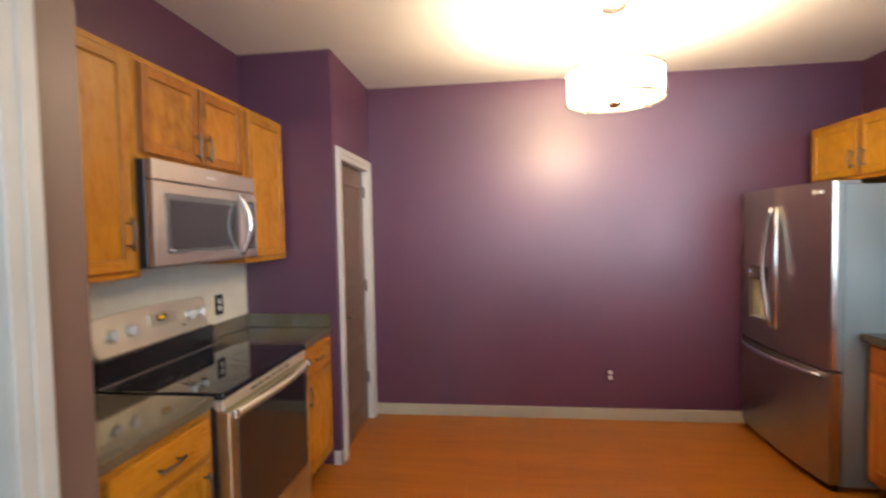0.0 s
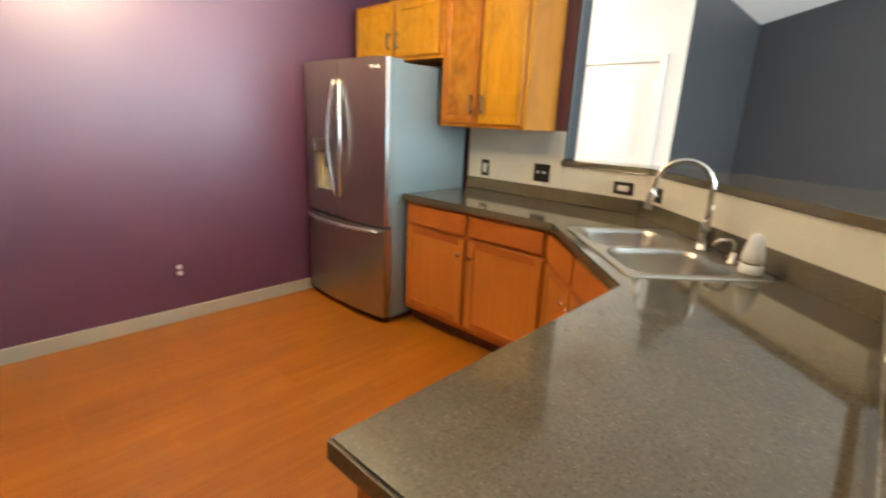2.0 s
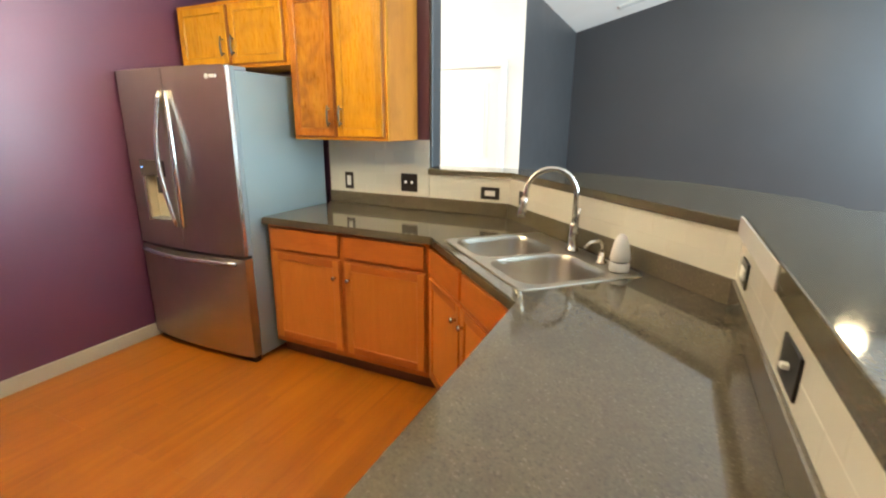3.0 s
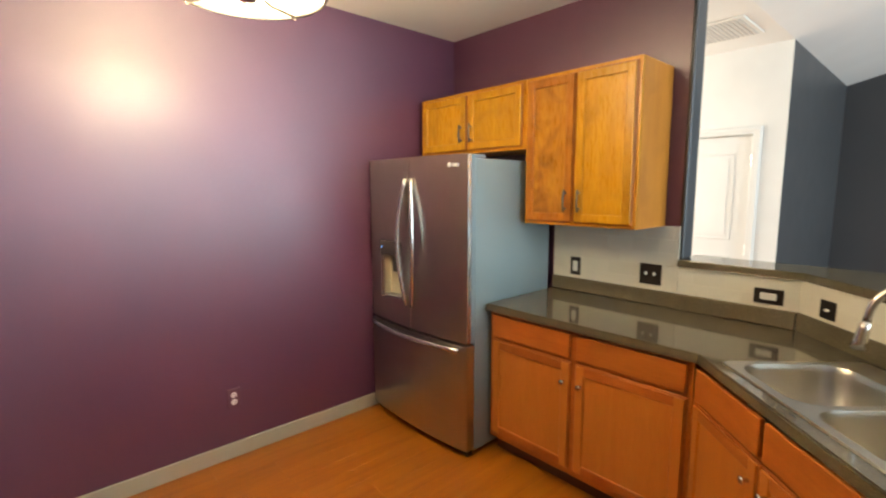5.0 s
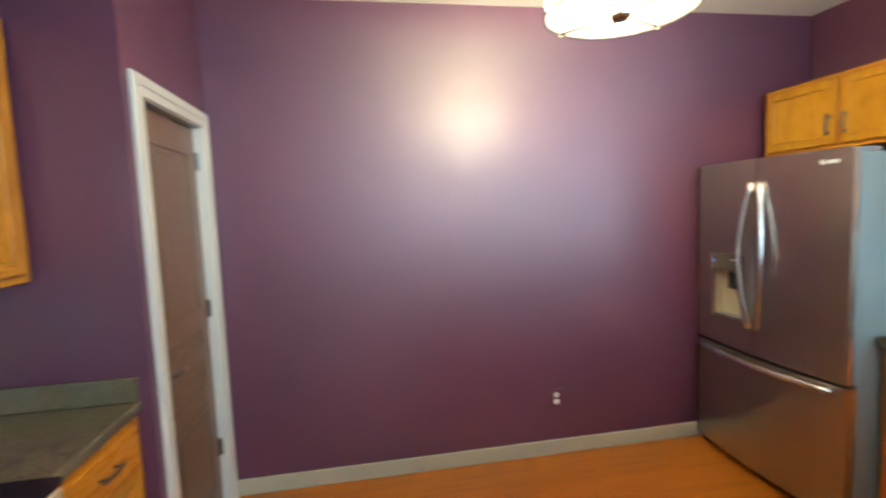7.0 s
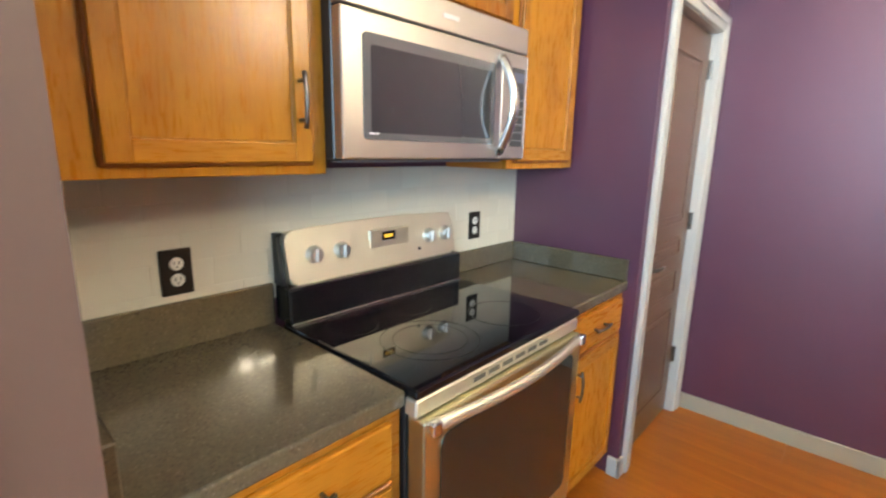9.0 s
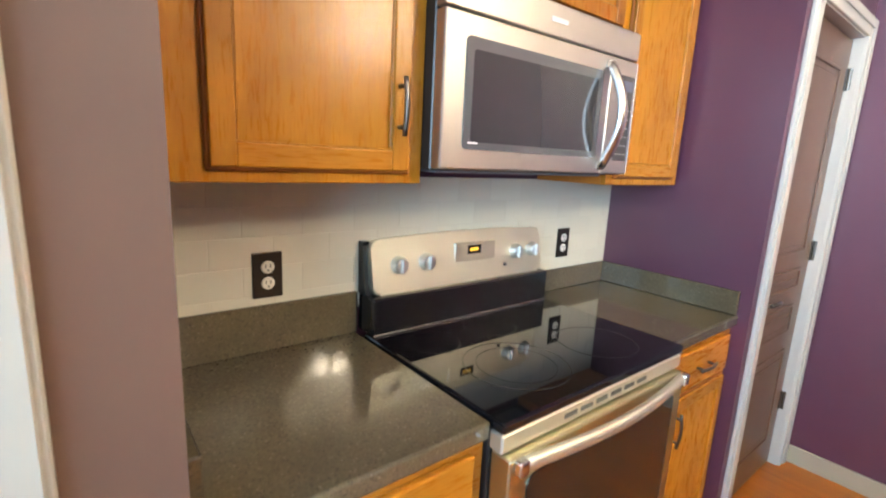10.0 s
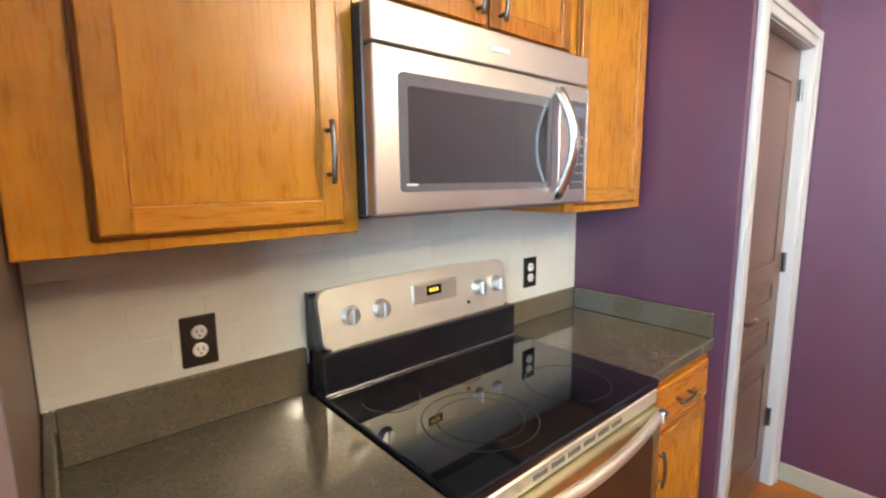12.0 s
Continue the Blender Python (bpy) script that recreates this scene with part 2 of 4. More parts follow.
nodes(BLUE_LED)[2].inputs["Emission Color"].default_value = (0.2, 0.45, 1.0, 1)
nodes(BLUE_LED)[2].inputs["Emission Strength"].default_value = 3
BULB = mat("lit_bulb", (1, 0.9, 0.75), 0.4)
nodes(BULB)[2].inputs["Emission Color"].default_value = (1.0, 0.80, 0.52, 1)
nodes(BULB)[2].inputs["Emission Strength"].default_value = 40
GLASS = mat("clear_glass", (1, 1, 1), 0.02)
nodes(GLASS)[2].inputs["Transmission Weight"].default_value = 1.0


def shade_cloth():
    m = mat("sheer_shade_cloth", (0.9, 0.86, 0.78), 0.7)
    n, l, b = nodes(m)
    tr, mx = n.new("ShaderNodeBsdfTranslucent"), n.new("ShaderNodeMixShader")
    tr.inputs[0].default_value = (0.97, 0.95, 0.90, 1)
    mx.inputs[0].default_value = 0.65
    l.new(b.outputs[0], mx.inputs[1])
    l.new(tr.outputs[0], mx.inputs[2])
    tp, my = n.new("ShaderNodeBsdfTransparent"), n.new("ShaderNodeMixShader")
    my.inputs[0].default_value = 0.12
    l.new(mx.outputs[0], my.inputs[1])
    l.new(tp.outputs[0], my.inputs[2])
    l.new(my.outputs[0], n["Material Output"].inputs[0])
    bump(m, noise_tex(m, coords(m), 300, 2), 0.2, 0.0005)
    return m


SHADE = shade_cloth()

# ---- mesh helpers ----


def part(name, bm, material, parent=None, label="", smooth=False):
    me = bpy.data.meshes.new(name)
    bmesh.ops.recalc_face_normals(bm, faces=bm.faces)
    bm.to_mesh(me)
    bm.free()
    me.materials.append(material)
    if smooth:
        for p in me.polygons:
            p.use_smooth = True
    ob = new(name, me)
    if parent is not None:
        ob.parent = parent
    return tagged(ob, label)


def thing(name, m, label, category, group=""):
    ob = new(name)
    ob.empty_display_size = 0.1
    ob.matrix_world = m
    return tagged(ob, label, category, group)


def add_box(bm, x0, x1, y0, y1, z0, z1, bev=0.0, seg=1):
    r = bmesh.ops.create_cube(bm, size=1)
    for v in r["verts"]:
        v.co = Vector(((x0 + x1) / 2 + v.co.x * (x1 - x0), (y0 + y1) / 2 + v.co.y * (y1 - y0), (z0 + z1) / 2 + v.co.z * (z1 - z0)))
    if bev:
        edges = {e for v in r["verts"] for e in v.link_edges}
        bmesh.ops.bevel(bm, geom=list(edges), offset=bev, segments=seg, affect="EDGES", profile=0.5)
    return bm


def box(x0, x1, y0, y1, z0, z1, bev=0.0, seg=1):
    return add_box(bmesh.new(), x0, x1, y0, y1, z0, z1, bev, seg)


def add_prism(bm, outline, z0, z1, bev=0.0, seg=1, which="top"):
    lo = [bm.verts.new((x, y, z0)) for x, y in outline]
    hi = [bm.verts.new((x, y, z1)) for x, y in outline]
    k = len(outline)
    faces = [bm.faces.new(lo[::-1]), bm.faces.new(hi)]
    faces += [bm.faces.new((lo[i], lo[(i + 1) % k], hi[(i + 1) % k], hi[i])) for i in range(k)]
    if bev:
        edges = list(faces[1].edges) if which == "top" else list({e for f in faces[:2] for e in f.edges})
        bmesh.ops.bevel(bm, geom=edges, offset=bev, segments=seg, affect="EDGES", profile=0.5)
    return bm


def prism(outline, z0, z1, bev=0.0, seg=1, which="top"):
    return add_prism(bmesh.new(), outline, z0, z1, bev, seg, which)


def add_tube(bm, pts, r, sides=10, radii=None):
    pts = [Vector(p) for p in pts]
    rings = []
    side = None
    for i, p in enumerate(pts):
        d = (pts[min(i + 1, len(pts) - 1)] - pts[max(i - 1, 0)]).normalized()
        if side is None:
            side = d.orthogonal().normalized()
        side = (side - d * side.dot(d)).normalized()
        up = d.cross(side)
        rr = radii[i] if radii else r
        rings.append([bm.verts.new(p + (side * math.cos(a) + up * math.sin(a)) * rr) for a in (2 * math.pi * j / sides for j in range(sides))])
    for a, b in zip(rings, rings[1:]):
        for j in range(sides):
            bm.faces.new((a[j], a[(j + 1) % sides], b[(j + 1) % sides], b[j]))
    bm.faces.new(rings[0][::-1])
    bm.faces.new(rings[-1])
    return bm


def tube(pts, r, sides=10, radii=None):
    return add_tube(bmesh.new(), pts, r, sides, radii)


def add_lathe(bm, profile, centre=(0, 0, 0), axis="z", sides=24):
    """profile: (radius, height) from below upwards"""
    cx, cy, cz = centre
    rings = []
    for r, h in profile:
        ring = []
        for j in range(sides):
            a = 2 * math.pi * j / sides
            u, w = max(r, 0.0002) * math.cos(a), max(r, 0.0002) * math.sin(a)
            ring.append(bm.verts.new({"z": (cx + u, cy + w, cz + h), "y": (cx + u, cy - h, cz + w), "x": (cx + h, cy + u, cz + w)}[axis]))
        rings.append(ring)
    for a, b in zip(rings, rings[1:]):
        for j in range(sides):
            bm.faces.new((a[j], a[(j + 1) % sides], b[(j + 1) % sides], b[j]))
    bm.faces.new(rings[0][::-1])
    bm.faces.new(rings[-1])
    return bm


def lathe(profile, centre=(0, 0, 0), axis="z", sides=24):
    return add_lathe(bmesh.new(), profile, centre, axis, sides)


def arc(a, b, bulge, n=12):
    """points from a to b, swelling by the vector bulge in the middle"""
    a, b, g = Vector(a), Vector(b), Vector(bulge)
    return [a.lerp(b, i / n) + g * math.sin(math.pi * i / n) for i in range(n + 1)]


def structure(name, bm, material, label="", category=""):
    return tagged(part(name, bm, material), label, category, kind="structure")

# ---- plan ----
NORTH, WEST, EAST = 4.27, -1.61, 2.71
PANTRY_X, JOG_Y = -0.985, 3.41
CEIL_Z = 2.695
COUNTER = 0.915
BAR_LOW, BAR_TOP = 1.146, 1.206
TILE_Y = 0.9
LIVING_N, HALL_E, LIVING_E, SOUTH = 2.475, 4.6, 7.1, -3.6
RIDGE, RISE = -0.57, 0.26
TALL = CEIL_Z + RISE * (LIVING_N - RIDGE)

# ---- large structure ----


def under_ceiling(x0, x1, y0, y1, z0=0.0):
    """a wall along y whose top follows the flat, sloping and high ceiling"""
    ys = sorted({y0, y1} | {y for y in (RIDGE, LIVING_N) if y0 < y < y1})
    tops = [(y, min(TALL, max(CEIL_Z, CEIL_Z + RISE * (LIVING_N - y)))) for y in ys]
    outline = [(y0, z0), (y1, z0)] + tops[::-1]
    bm = bmesh.new()
    a = [bm.verts.new((x0, y, z)) for y, z in outline]
    b = [bm.verts.new((x1, y, z)) for y, z in outline]
    k = len(outline)
    bm.faces.new(a)
    bm.faces.new(b[::-1])
    for i in range(k):
        bm.faces.new((a[i], a[(i + 1) % k], b[(i + 1) % k], b[i]))
    return bm


structure("wall_north", box(PANTRY_X - 0.9, EAST, NORTH, NORTH + 0.12, 0, CEIL_Z), PLUM, "plum painted wall with a satin sheen", "wall")
structure("wall_west", under_ceiling(WEST - 0.12, WEST, 1.598, JOG_Y), PLUM, "plum painted wall behind the range", "wall")
structure("wall_pantry_south", box(WEST - 0.12, PANTRY_X, JOG_Y, JOG_Y + 0.1, 0, CEIL_Z), PLUM, "plum painted pantry wall beside the counter", "wall")
bm = box(PANTRY_X - 0.1, PANTRY_X, JOG_Y + 0.1, 3.518, 0, CEIL_Z)
add_box(bm, PANTRY_X - 0.1, PANTRY_X, 4.187, NORTH, 0, CEIL_Z)
add_box(bm, PANTRY_X - 0.1, PANTRY_X, 3.518, 4.187, 2.032, CEIL_Z)
structure("wall_pantry_east", bm, PLUM, "plum painted pantry wall round the door", "wall")
structure("wall_pantry_back", box(-1.9, -1.8, JOG_Y + 0.1, NORTH, 0, CEIL_Z), PLUM)
structure("wall_stub", under_ceiling(WEST - 0.12, -1.0, 1.40, 1.598), TAUPE, "taupe painted wall end beside the counter", "wall")
structure("wall_over_opening", under_ceiling(-1.12, -1.0, 0.55, 1.40, 2.05), PLUM, "plum painted wall above a cased opening", "wall")
structure("wall_west_south", under_ceiling(-1.12, -1.0, SOUTH, 0.55), PLUM, "plum painted wall with a cased opening", "wall")
bm = box(-2.3, -2.2, 0.0, 1.4, 0, 2.5)
add_box(bm, -2.3, -1.12, -0.1, 0.0, 0, 2.5)
add_box(bm, -2.3, WEST - 0.12, 1.4, 1.5, 0, 2.5)
structure("wall_side_room", bm, PLUM, "plum walls of a side room", "wall")
structure("ceiling_side_room", box(-2.3, -1.12, -0.1, 1.4, 2.5, 2.6), CEIL)
structure("wall_east", box(EAST, EAST + 0.12, 2.515, NORTH + 0.12, 0, CEIL_Z), PLUM, "plum painted wall behind the cabinets", "wall")
structure("wall_east_end", box(EAST - 0.004, EAST + 0.124, 2.49, 2.515, BAR_TOP - 0.019, CEIL_Z, 0.011, 3), SLATE, "slate painted wall end", "wall")
structure("wall_east_hall_face", box(EAST + 0.12, EAST + 0.128, 2.515, 5.5, 0, CEIL_Z), WHITE_WALL)
structure("wall_living_north", box(HALL_E + 0.006, LIVING_E, LIVING_N, LIVING_N + 0.12, 0, CEIL_Z), SLATE, "slate painted living room wall", "wall")
structure("wall_living_east", under_ceiling(LIVING_E, LIVING_E + 0.12, SOUTH, LIVING_N + 0.12), SLATE, "slate painted gable wall", "wall")
structure("wall_hall_corner", box(HALL_E, HALL_E + 0.006, LIVING_N, LIVING_N + 0.12, 0, CEIL_Z), WHITE_WALL)
structure("wall_hall_east", box(HALL_E, HALL_E + 0.12, LIVING_N + 0.12, 2.685, 0, CEIL_Z), WHITE_WALL, "white hall wall beside a door", "wall")
structure("wall_hall_east", box(HALL_E, HALL_E + 0.12, 3.495, 5.5, 0, CEIL_Z), WHITE_WALL, "white hall wall beside a door", "wall")
structure("wall_hall_east", box(HALL_E, HALL_E + 0.12, 2.685, 3.495, 2.017, CEIL_Z), WHITE_WALL, "white hall wall above a door", "wall")
bm = box(EAST + 0.12, 3.1, 5.5, 5.6, 0, CEIL_Z)
add_box(bm, 4.3, HALL_E + 0.12, 5.5, 5.6, 0, CEIL_Z)
add_box(bm, 3.1, 4.3, 5.5, 5.6, 0, 0.9)
add_box(bm, 3.1, 4.3, 5.5, 5.6, 2.5, CEIL_Z)
structure("wall_hall_north", bm, WHITE_WALL)
bm = box(-1.12, 0.0, SOUTH - 0.12, SOUTH, 0, TALL)
add_box(bm, 6.6, LIVING_E + 0.12, SOUTH - 0.12, SOUTH, 0, TALL)
add_box(bm, 0.0, 6.6, SOUTH - 0.12, SOUTH, 3.34, TALL)
add_box(bm, 0.0, 6.6, SOUTH - 0.12, SOUTH, 0, 0.75)
structure("wall_south", bm, SLATE, "slate painted wall with a wide window", "wall")
# flat ceiling over kitchen and hall, sloping ceiling over the living side
structure("ceiling", box(-1.9, HALL_E + 0.12, LIVING_N, 5.6, CEIL_Z, CEIL_Z + 0.1), CEIL, "white flat ceiling", "ceiling")
bm = bmesh.new()
line = [(LIVING_N, CEIL_Z), (RIDGE, TALL), (SOUTH - 0.12, TALL)]
line += [(y, z + 0.12) for y, z in line[::-1]]
ends = [[bm.verts.new((x, y, z)) for y, z in line] for x in (-1.9, LIVING_E + 0.12)]
bm.faces.new(ends[0])
bm.faces.new(ends[1][::-1])
for i in range(6):
    bm.faces.new((ends[0][i], ends[0][(i + 1) % 6], ends[1][(i + 1) % 6], ends[1][i]))
structure("ceiling_vault", bm, CEIL, "white sloping living room ceiling", "ceiling")
# half wall under the bar
half = [(0.205, TILE_Y - 0.006), (1.655, TILE_Y - 0.006), (2.716, 1.966), (2.716, 2.515), (2.83, 2.515), (2.83, 1.92), (1.70, 0.79), (0.205, 0.79)]
structure("wall_half_cap", box(0.205, 1.6, 0.80, 0.892, BAR_LOW - 0.004, BAR_TOP - 0.044), WHITE_WALL)
structure("wall_half", prism(half, 0, BAR_LOW - 0.001), WHITE_WALL, "white painted half wall under the bar top", "wall")

structure("half_wall_end", box(0.189, 0.205, 0.785, 0.921, 0.0, BAR_TOP - 0.0425, 0.002), TRIM, "white painted end board of the half wall", "trim")

# the raised bar top
south = [(0.185, BAR_FRONT + 0.013), (1.642, BAR_FRONT), (1.95, 0.49), (1.55, 0.44), (0.185, 0.44)]
corner = [(1.646, BAR_FRONT), (2.685, 1.952), (2.685, 2.51), (2.95, 2.51), (2.95, 1.75), (2.82, 1.3), (2.6, 0.93), (2.3, 0.64), (1.954, 0.49)]
bt = tagged(part("bar_top", prism(south, BAR_TOP - 0.042, BAR_TOP, 0.004, 2, "both"), GRANITE), "dark speckled granite-look raised bar top", "bar top")
part("front_lip", prism([(0.21, BAR_FRONT + 0.010), (1.64, BAR_FRONT - 0.001), (1.64, BAR_FRONT - 0.022), (0.21, BAR_FRONT - 0.010)], BAR_LOW, BAR_TOP - 0.043), GRANITE, bt)
part("corner_ledge", prism(corner, BAR_LOW + 0.003, BAR_TOP - 0.019, 0.004, 2, "both"), GRANITE, bt)
part("bare_edge", box(BAR_STEP, 1.635, BAR_FRONT + 0.0005, BAR_FRONT + 0.0075, BAR_LOW + 0.001, BAR_TOP - 0.004), TRIM, bt, "bare cream edge where the strip is missing")

# trim
structure("baseboard", box(PANTRY_X + 0.016, EAST, NORTH - 0.014, NORTH, 0, 0.092, 0.004, 2), BASE_PAINT, "cream painted baseboard", "baseboard")
bm = box(PANTRY_X, PANTRY_X + 0.014, JOG_Y - 0.014, 3.448, 0, 0.092, 0.004, 2)
add_box(bm, -1.03, PANTRY_X + 0.014, JOG_Y - 0.014, JOG_Y, 0, 0.092, 0.004, 2)
structure("baseboard", bm, TRIM, "white baseboard round the wall corner", "baseboard")
structure("baseboard", box(PANTRY_X, PANTRY_X + 0.014, 4.262, NORTH - 0.014, 0, 0.092), TRIM)


def casing(x, y0, y1, top, w, out, material):
    """casing round an opening in a wall that faces +x (out = 1) or -x (out = -1)"""
    bm = bmesh.new()
    a, b = sorted((x, x + out * 0.016))
    c, d = sorted((x + out * 0.016, x + out * 0.022))
    for p0, p1, q0, q1 in ((y0 - w, y0, 0, top + w), (y1, y1 + w, 0, top + w), (y0, y1, top, top + w)):
        add_box(bm, a, b, p0, p1, q0, q1, 0.003)
    for p0, p1, q0, q1 in ((y0 - w + 0.008, y0 - w * 0.45, 0, top + w - 0.008), (y1 + w * 0.45, y1 + w - 0.008, 0, top + w - 0.008), (y0 - w * 0.45, y1 + w * 0.45, top + w * 0.45, top + w - 0.008)):
        add_box(bm, c, d, p0, p1, q0, q1, 0.002)
    e, f = sorted((x + out * 0.004, x - out * 0.1))
    for p0, p1, q0, q1 in ((y0 - 0.012, y0 + 0.004, 0, top), (y1 - 0.004, y1 + 0.012, 0, top), (y0 + 0.004, y1 - 0.004, top - 0.004, top + 0.012)):
        add_box(bm, e, f, p0, p1, q0, q1)
    return structure("door_casing", bm, material, "white painted door casing", "trim")


casing(PANTRY_X, 3.53, 4.175, 2.016, 0.079, 1, TRIM)
casing(-1.0, 0.56, 1.388, 2.04, 0.09, 1, CASING_GREY)
casing(HALL_E, 2.695, 3.485, 2.007, 0.06, -1, DOOR_WHITE)


def leaf(width, height, panels, material, name, label):
    """door leaf, hinged edge at x = width, front towards -y; panels: (x0, x1, z0, z1)"""
    bm = box(0, width, 0, 0.035, 0.008, height)
    for x0, x1, z0, z1 in panels:
        # moulded ring and raised field
        for (a0, a1, c0, c1, y0) in ((x0, x1, z0, z0 + 0.016, -0.006), (x0, x1, z1 - 0.016, z1, -0.006), (x0, x0 + 0.016, z0 + 0.016, z1 - 0.016, -0.006), (x1 - 0.016, x1, z0 + 0.016, z1 - 0.016, -0.006)):
            add_box(bm, a0, a1, y0, 0.0, c0, c1, 0.004, 2)
        add_box(bm, x0 + 0.04, x1 - 0.04, -0.005, 0.0, z0 + 0.04, z1 - 0.04, 0.004, 1)
    ob = structure(name, bm, material, label, "door")
    return ob


door = leaf(0.63, 2.004, [(0.11, 0.52, 1.10, 1.88), (0.11, 0.52, 0.93, 1.03), (0.11, 0.52, 0.72, 0.86), (0.11, 0.52, 0.16, 0.64)], DOOR_BROWN, "door_1", "brown painted panel pantry door, closed")
door.matrix_world = pose(PANTRY_X - 0.035, 3.538, 0, 0, 0, 90)
bm = lathe([(0.026, 0), (0.026, 0.008), (0.012, 0.012), (0.011, 0.04)], (0.06, 0, 0.93), "y", 16)
add_tube(bm, arc((0.06, -0.045, 0.93), (0.165, -0.045, 0.928), (0, -0.008, 0.004), 6), 0.008, 8)
part("door_handle", bm, DARK_METAL, door, "dark bronze lever handle", True)
for z in (0.30, 1.05, 1.80):
    bm = tube([(0.633, -0.012, z), (0.633, -0.012, z + 0.09)], 0.007, 8)
    add_box(bm, 0.618, 0.632, -0.006, 0.0, z, z + 0.09)
    part("hinge", bm, DARK_METAL, door, "dark bronze hinge")

door = leaf(0.77, 1.997, [(0.12, 0.65, 1.12, 1.86), (0.12, 0.65, 0.22, 0.98)], DOOR_WHITE, "door_2", "white panel hall door, closed")
door.matrix_world = pose(HALL_E + 0.03, 3.475, 0, 0, 0, -90)
for z in (0.25, 1.0, 1.75):
    part("hinge", tube([(0.772, -0.014, z), (0.772, -0.014, z + 0.09)], 0.007, 8), BRIGHT, door, "silver hinge")
part("door_handle", lathe([(0.026, 0), (0.026, 0.008), (0.011, 0.012), (0.011, 0.04), (0.026, 0.05), (0.026, 0.07), (0.012, 0.078)], (0.06, 0, 0.95), "y", 16), BRIGHT, door, "silver knob", True)

# tall window of the living room, and an unseen window added behind the hall's fill
win = structure("window_1", box(0.0, 6.6, SOUTH - 0.09, SOUTH - 0.03, 0.75, 0.81), TRIM, "white framed wide living room window", "window")
part("window_frame", box(0.0, 6.6, SOUTH - 0.09, SOUTH - 0.03, 3.28, 3.34), TRIM, win)
for i in range(5):
    x = i * (6.6 - 0.06) / 4
    part("window_frame", box(x, x + 0.06, SOUTH - 0.09, SOUTH - 0.03, 0.81, 3.28), TRIM, win)
for i in range(4):
    x = 0.06 + i * (6.6 - 0.06) / 4
    pane = part("pane", box(x, x + 1.575, SOUTH - 0.065, SOUTH - 0.06, 0.81, 3.28), GLASS, win)
    pane.visible_shadow = False
win = structure("window_2", box(3.1, 4.3, 5.53, 5.58, 0.9, 0.96), TRIM, "white framed hall window, unseen, added for the hall's fill light", "window")
for a, b, c, d in ((3.1, 3.16, 0.96, 2.5), (4.24, 4.3, 0.96, 2.5), (3.16, 4.24, 2.44, 2.5)):
    part("window_frame", box(a, b, 5.53, 5.58, c, d), TRIM, win)
pane = part("pane", box(3.16, 4.24, 5.55, 5.555, 0.96, 2.44), GLASS, win)
pane.visible_shadow = False
structure("ground", box(-40, 40, -40, 40, -0.3, -0.12), paint("lawn", (0.06, 0.09, 0.035), 0.9, 0.1), "lawn outside the windows", "ground")

# ---- kitchen units ----


def handle_bar(x, z, y, length, upright, material, r=0.0045):
    """bow handle in front of the plane y"""
    h = length / 2
    a, b = ((x, y, z - h), (x, y, z + h)) if upright else ((x - h, y, z), (x + h, y, z))
    bm = bmesh.new()
    d = Vector((0, 0, 1)) if upright else Vector((1, 0, 0))
    mid = [p for p in arc(Vector(a) + Vector((0, -0.022, 0)), Vector(b) + Vector((0, -0.022, 0)), (0, -0.008, 0), 8)]
    add_tube(bm, mid, r * 1.25, 8)
    for s in (-0.7, 0.7):
        c = (Vector(a) + Vector(b)) / 2 + d * h * s
        add_tube(bm, [c, c + Vector((0, -0.026, 0))], r, 8)
    return bm


def knob(x, z, y):
    return lathe([(0.008, 0), (0.006, 0.008), (0.006, 0.012), (0.014, 0.018), (0.014, 0.024), (0.008, 0.028)], (x, y, z), "y", 14)


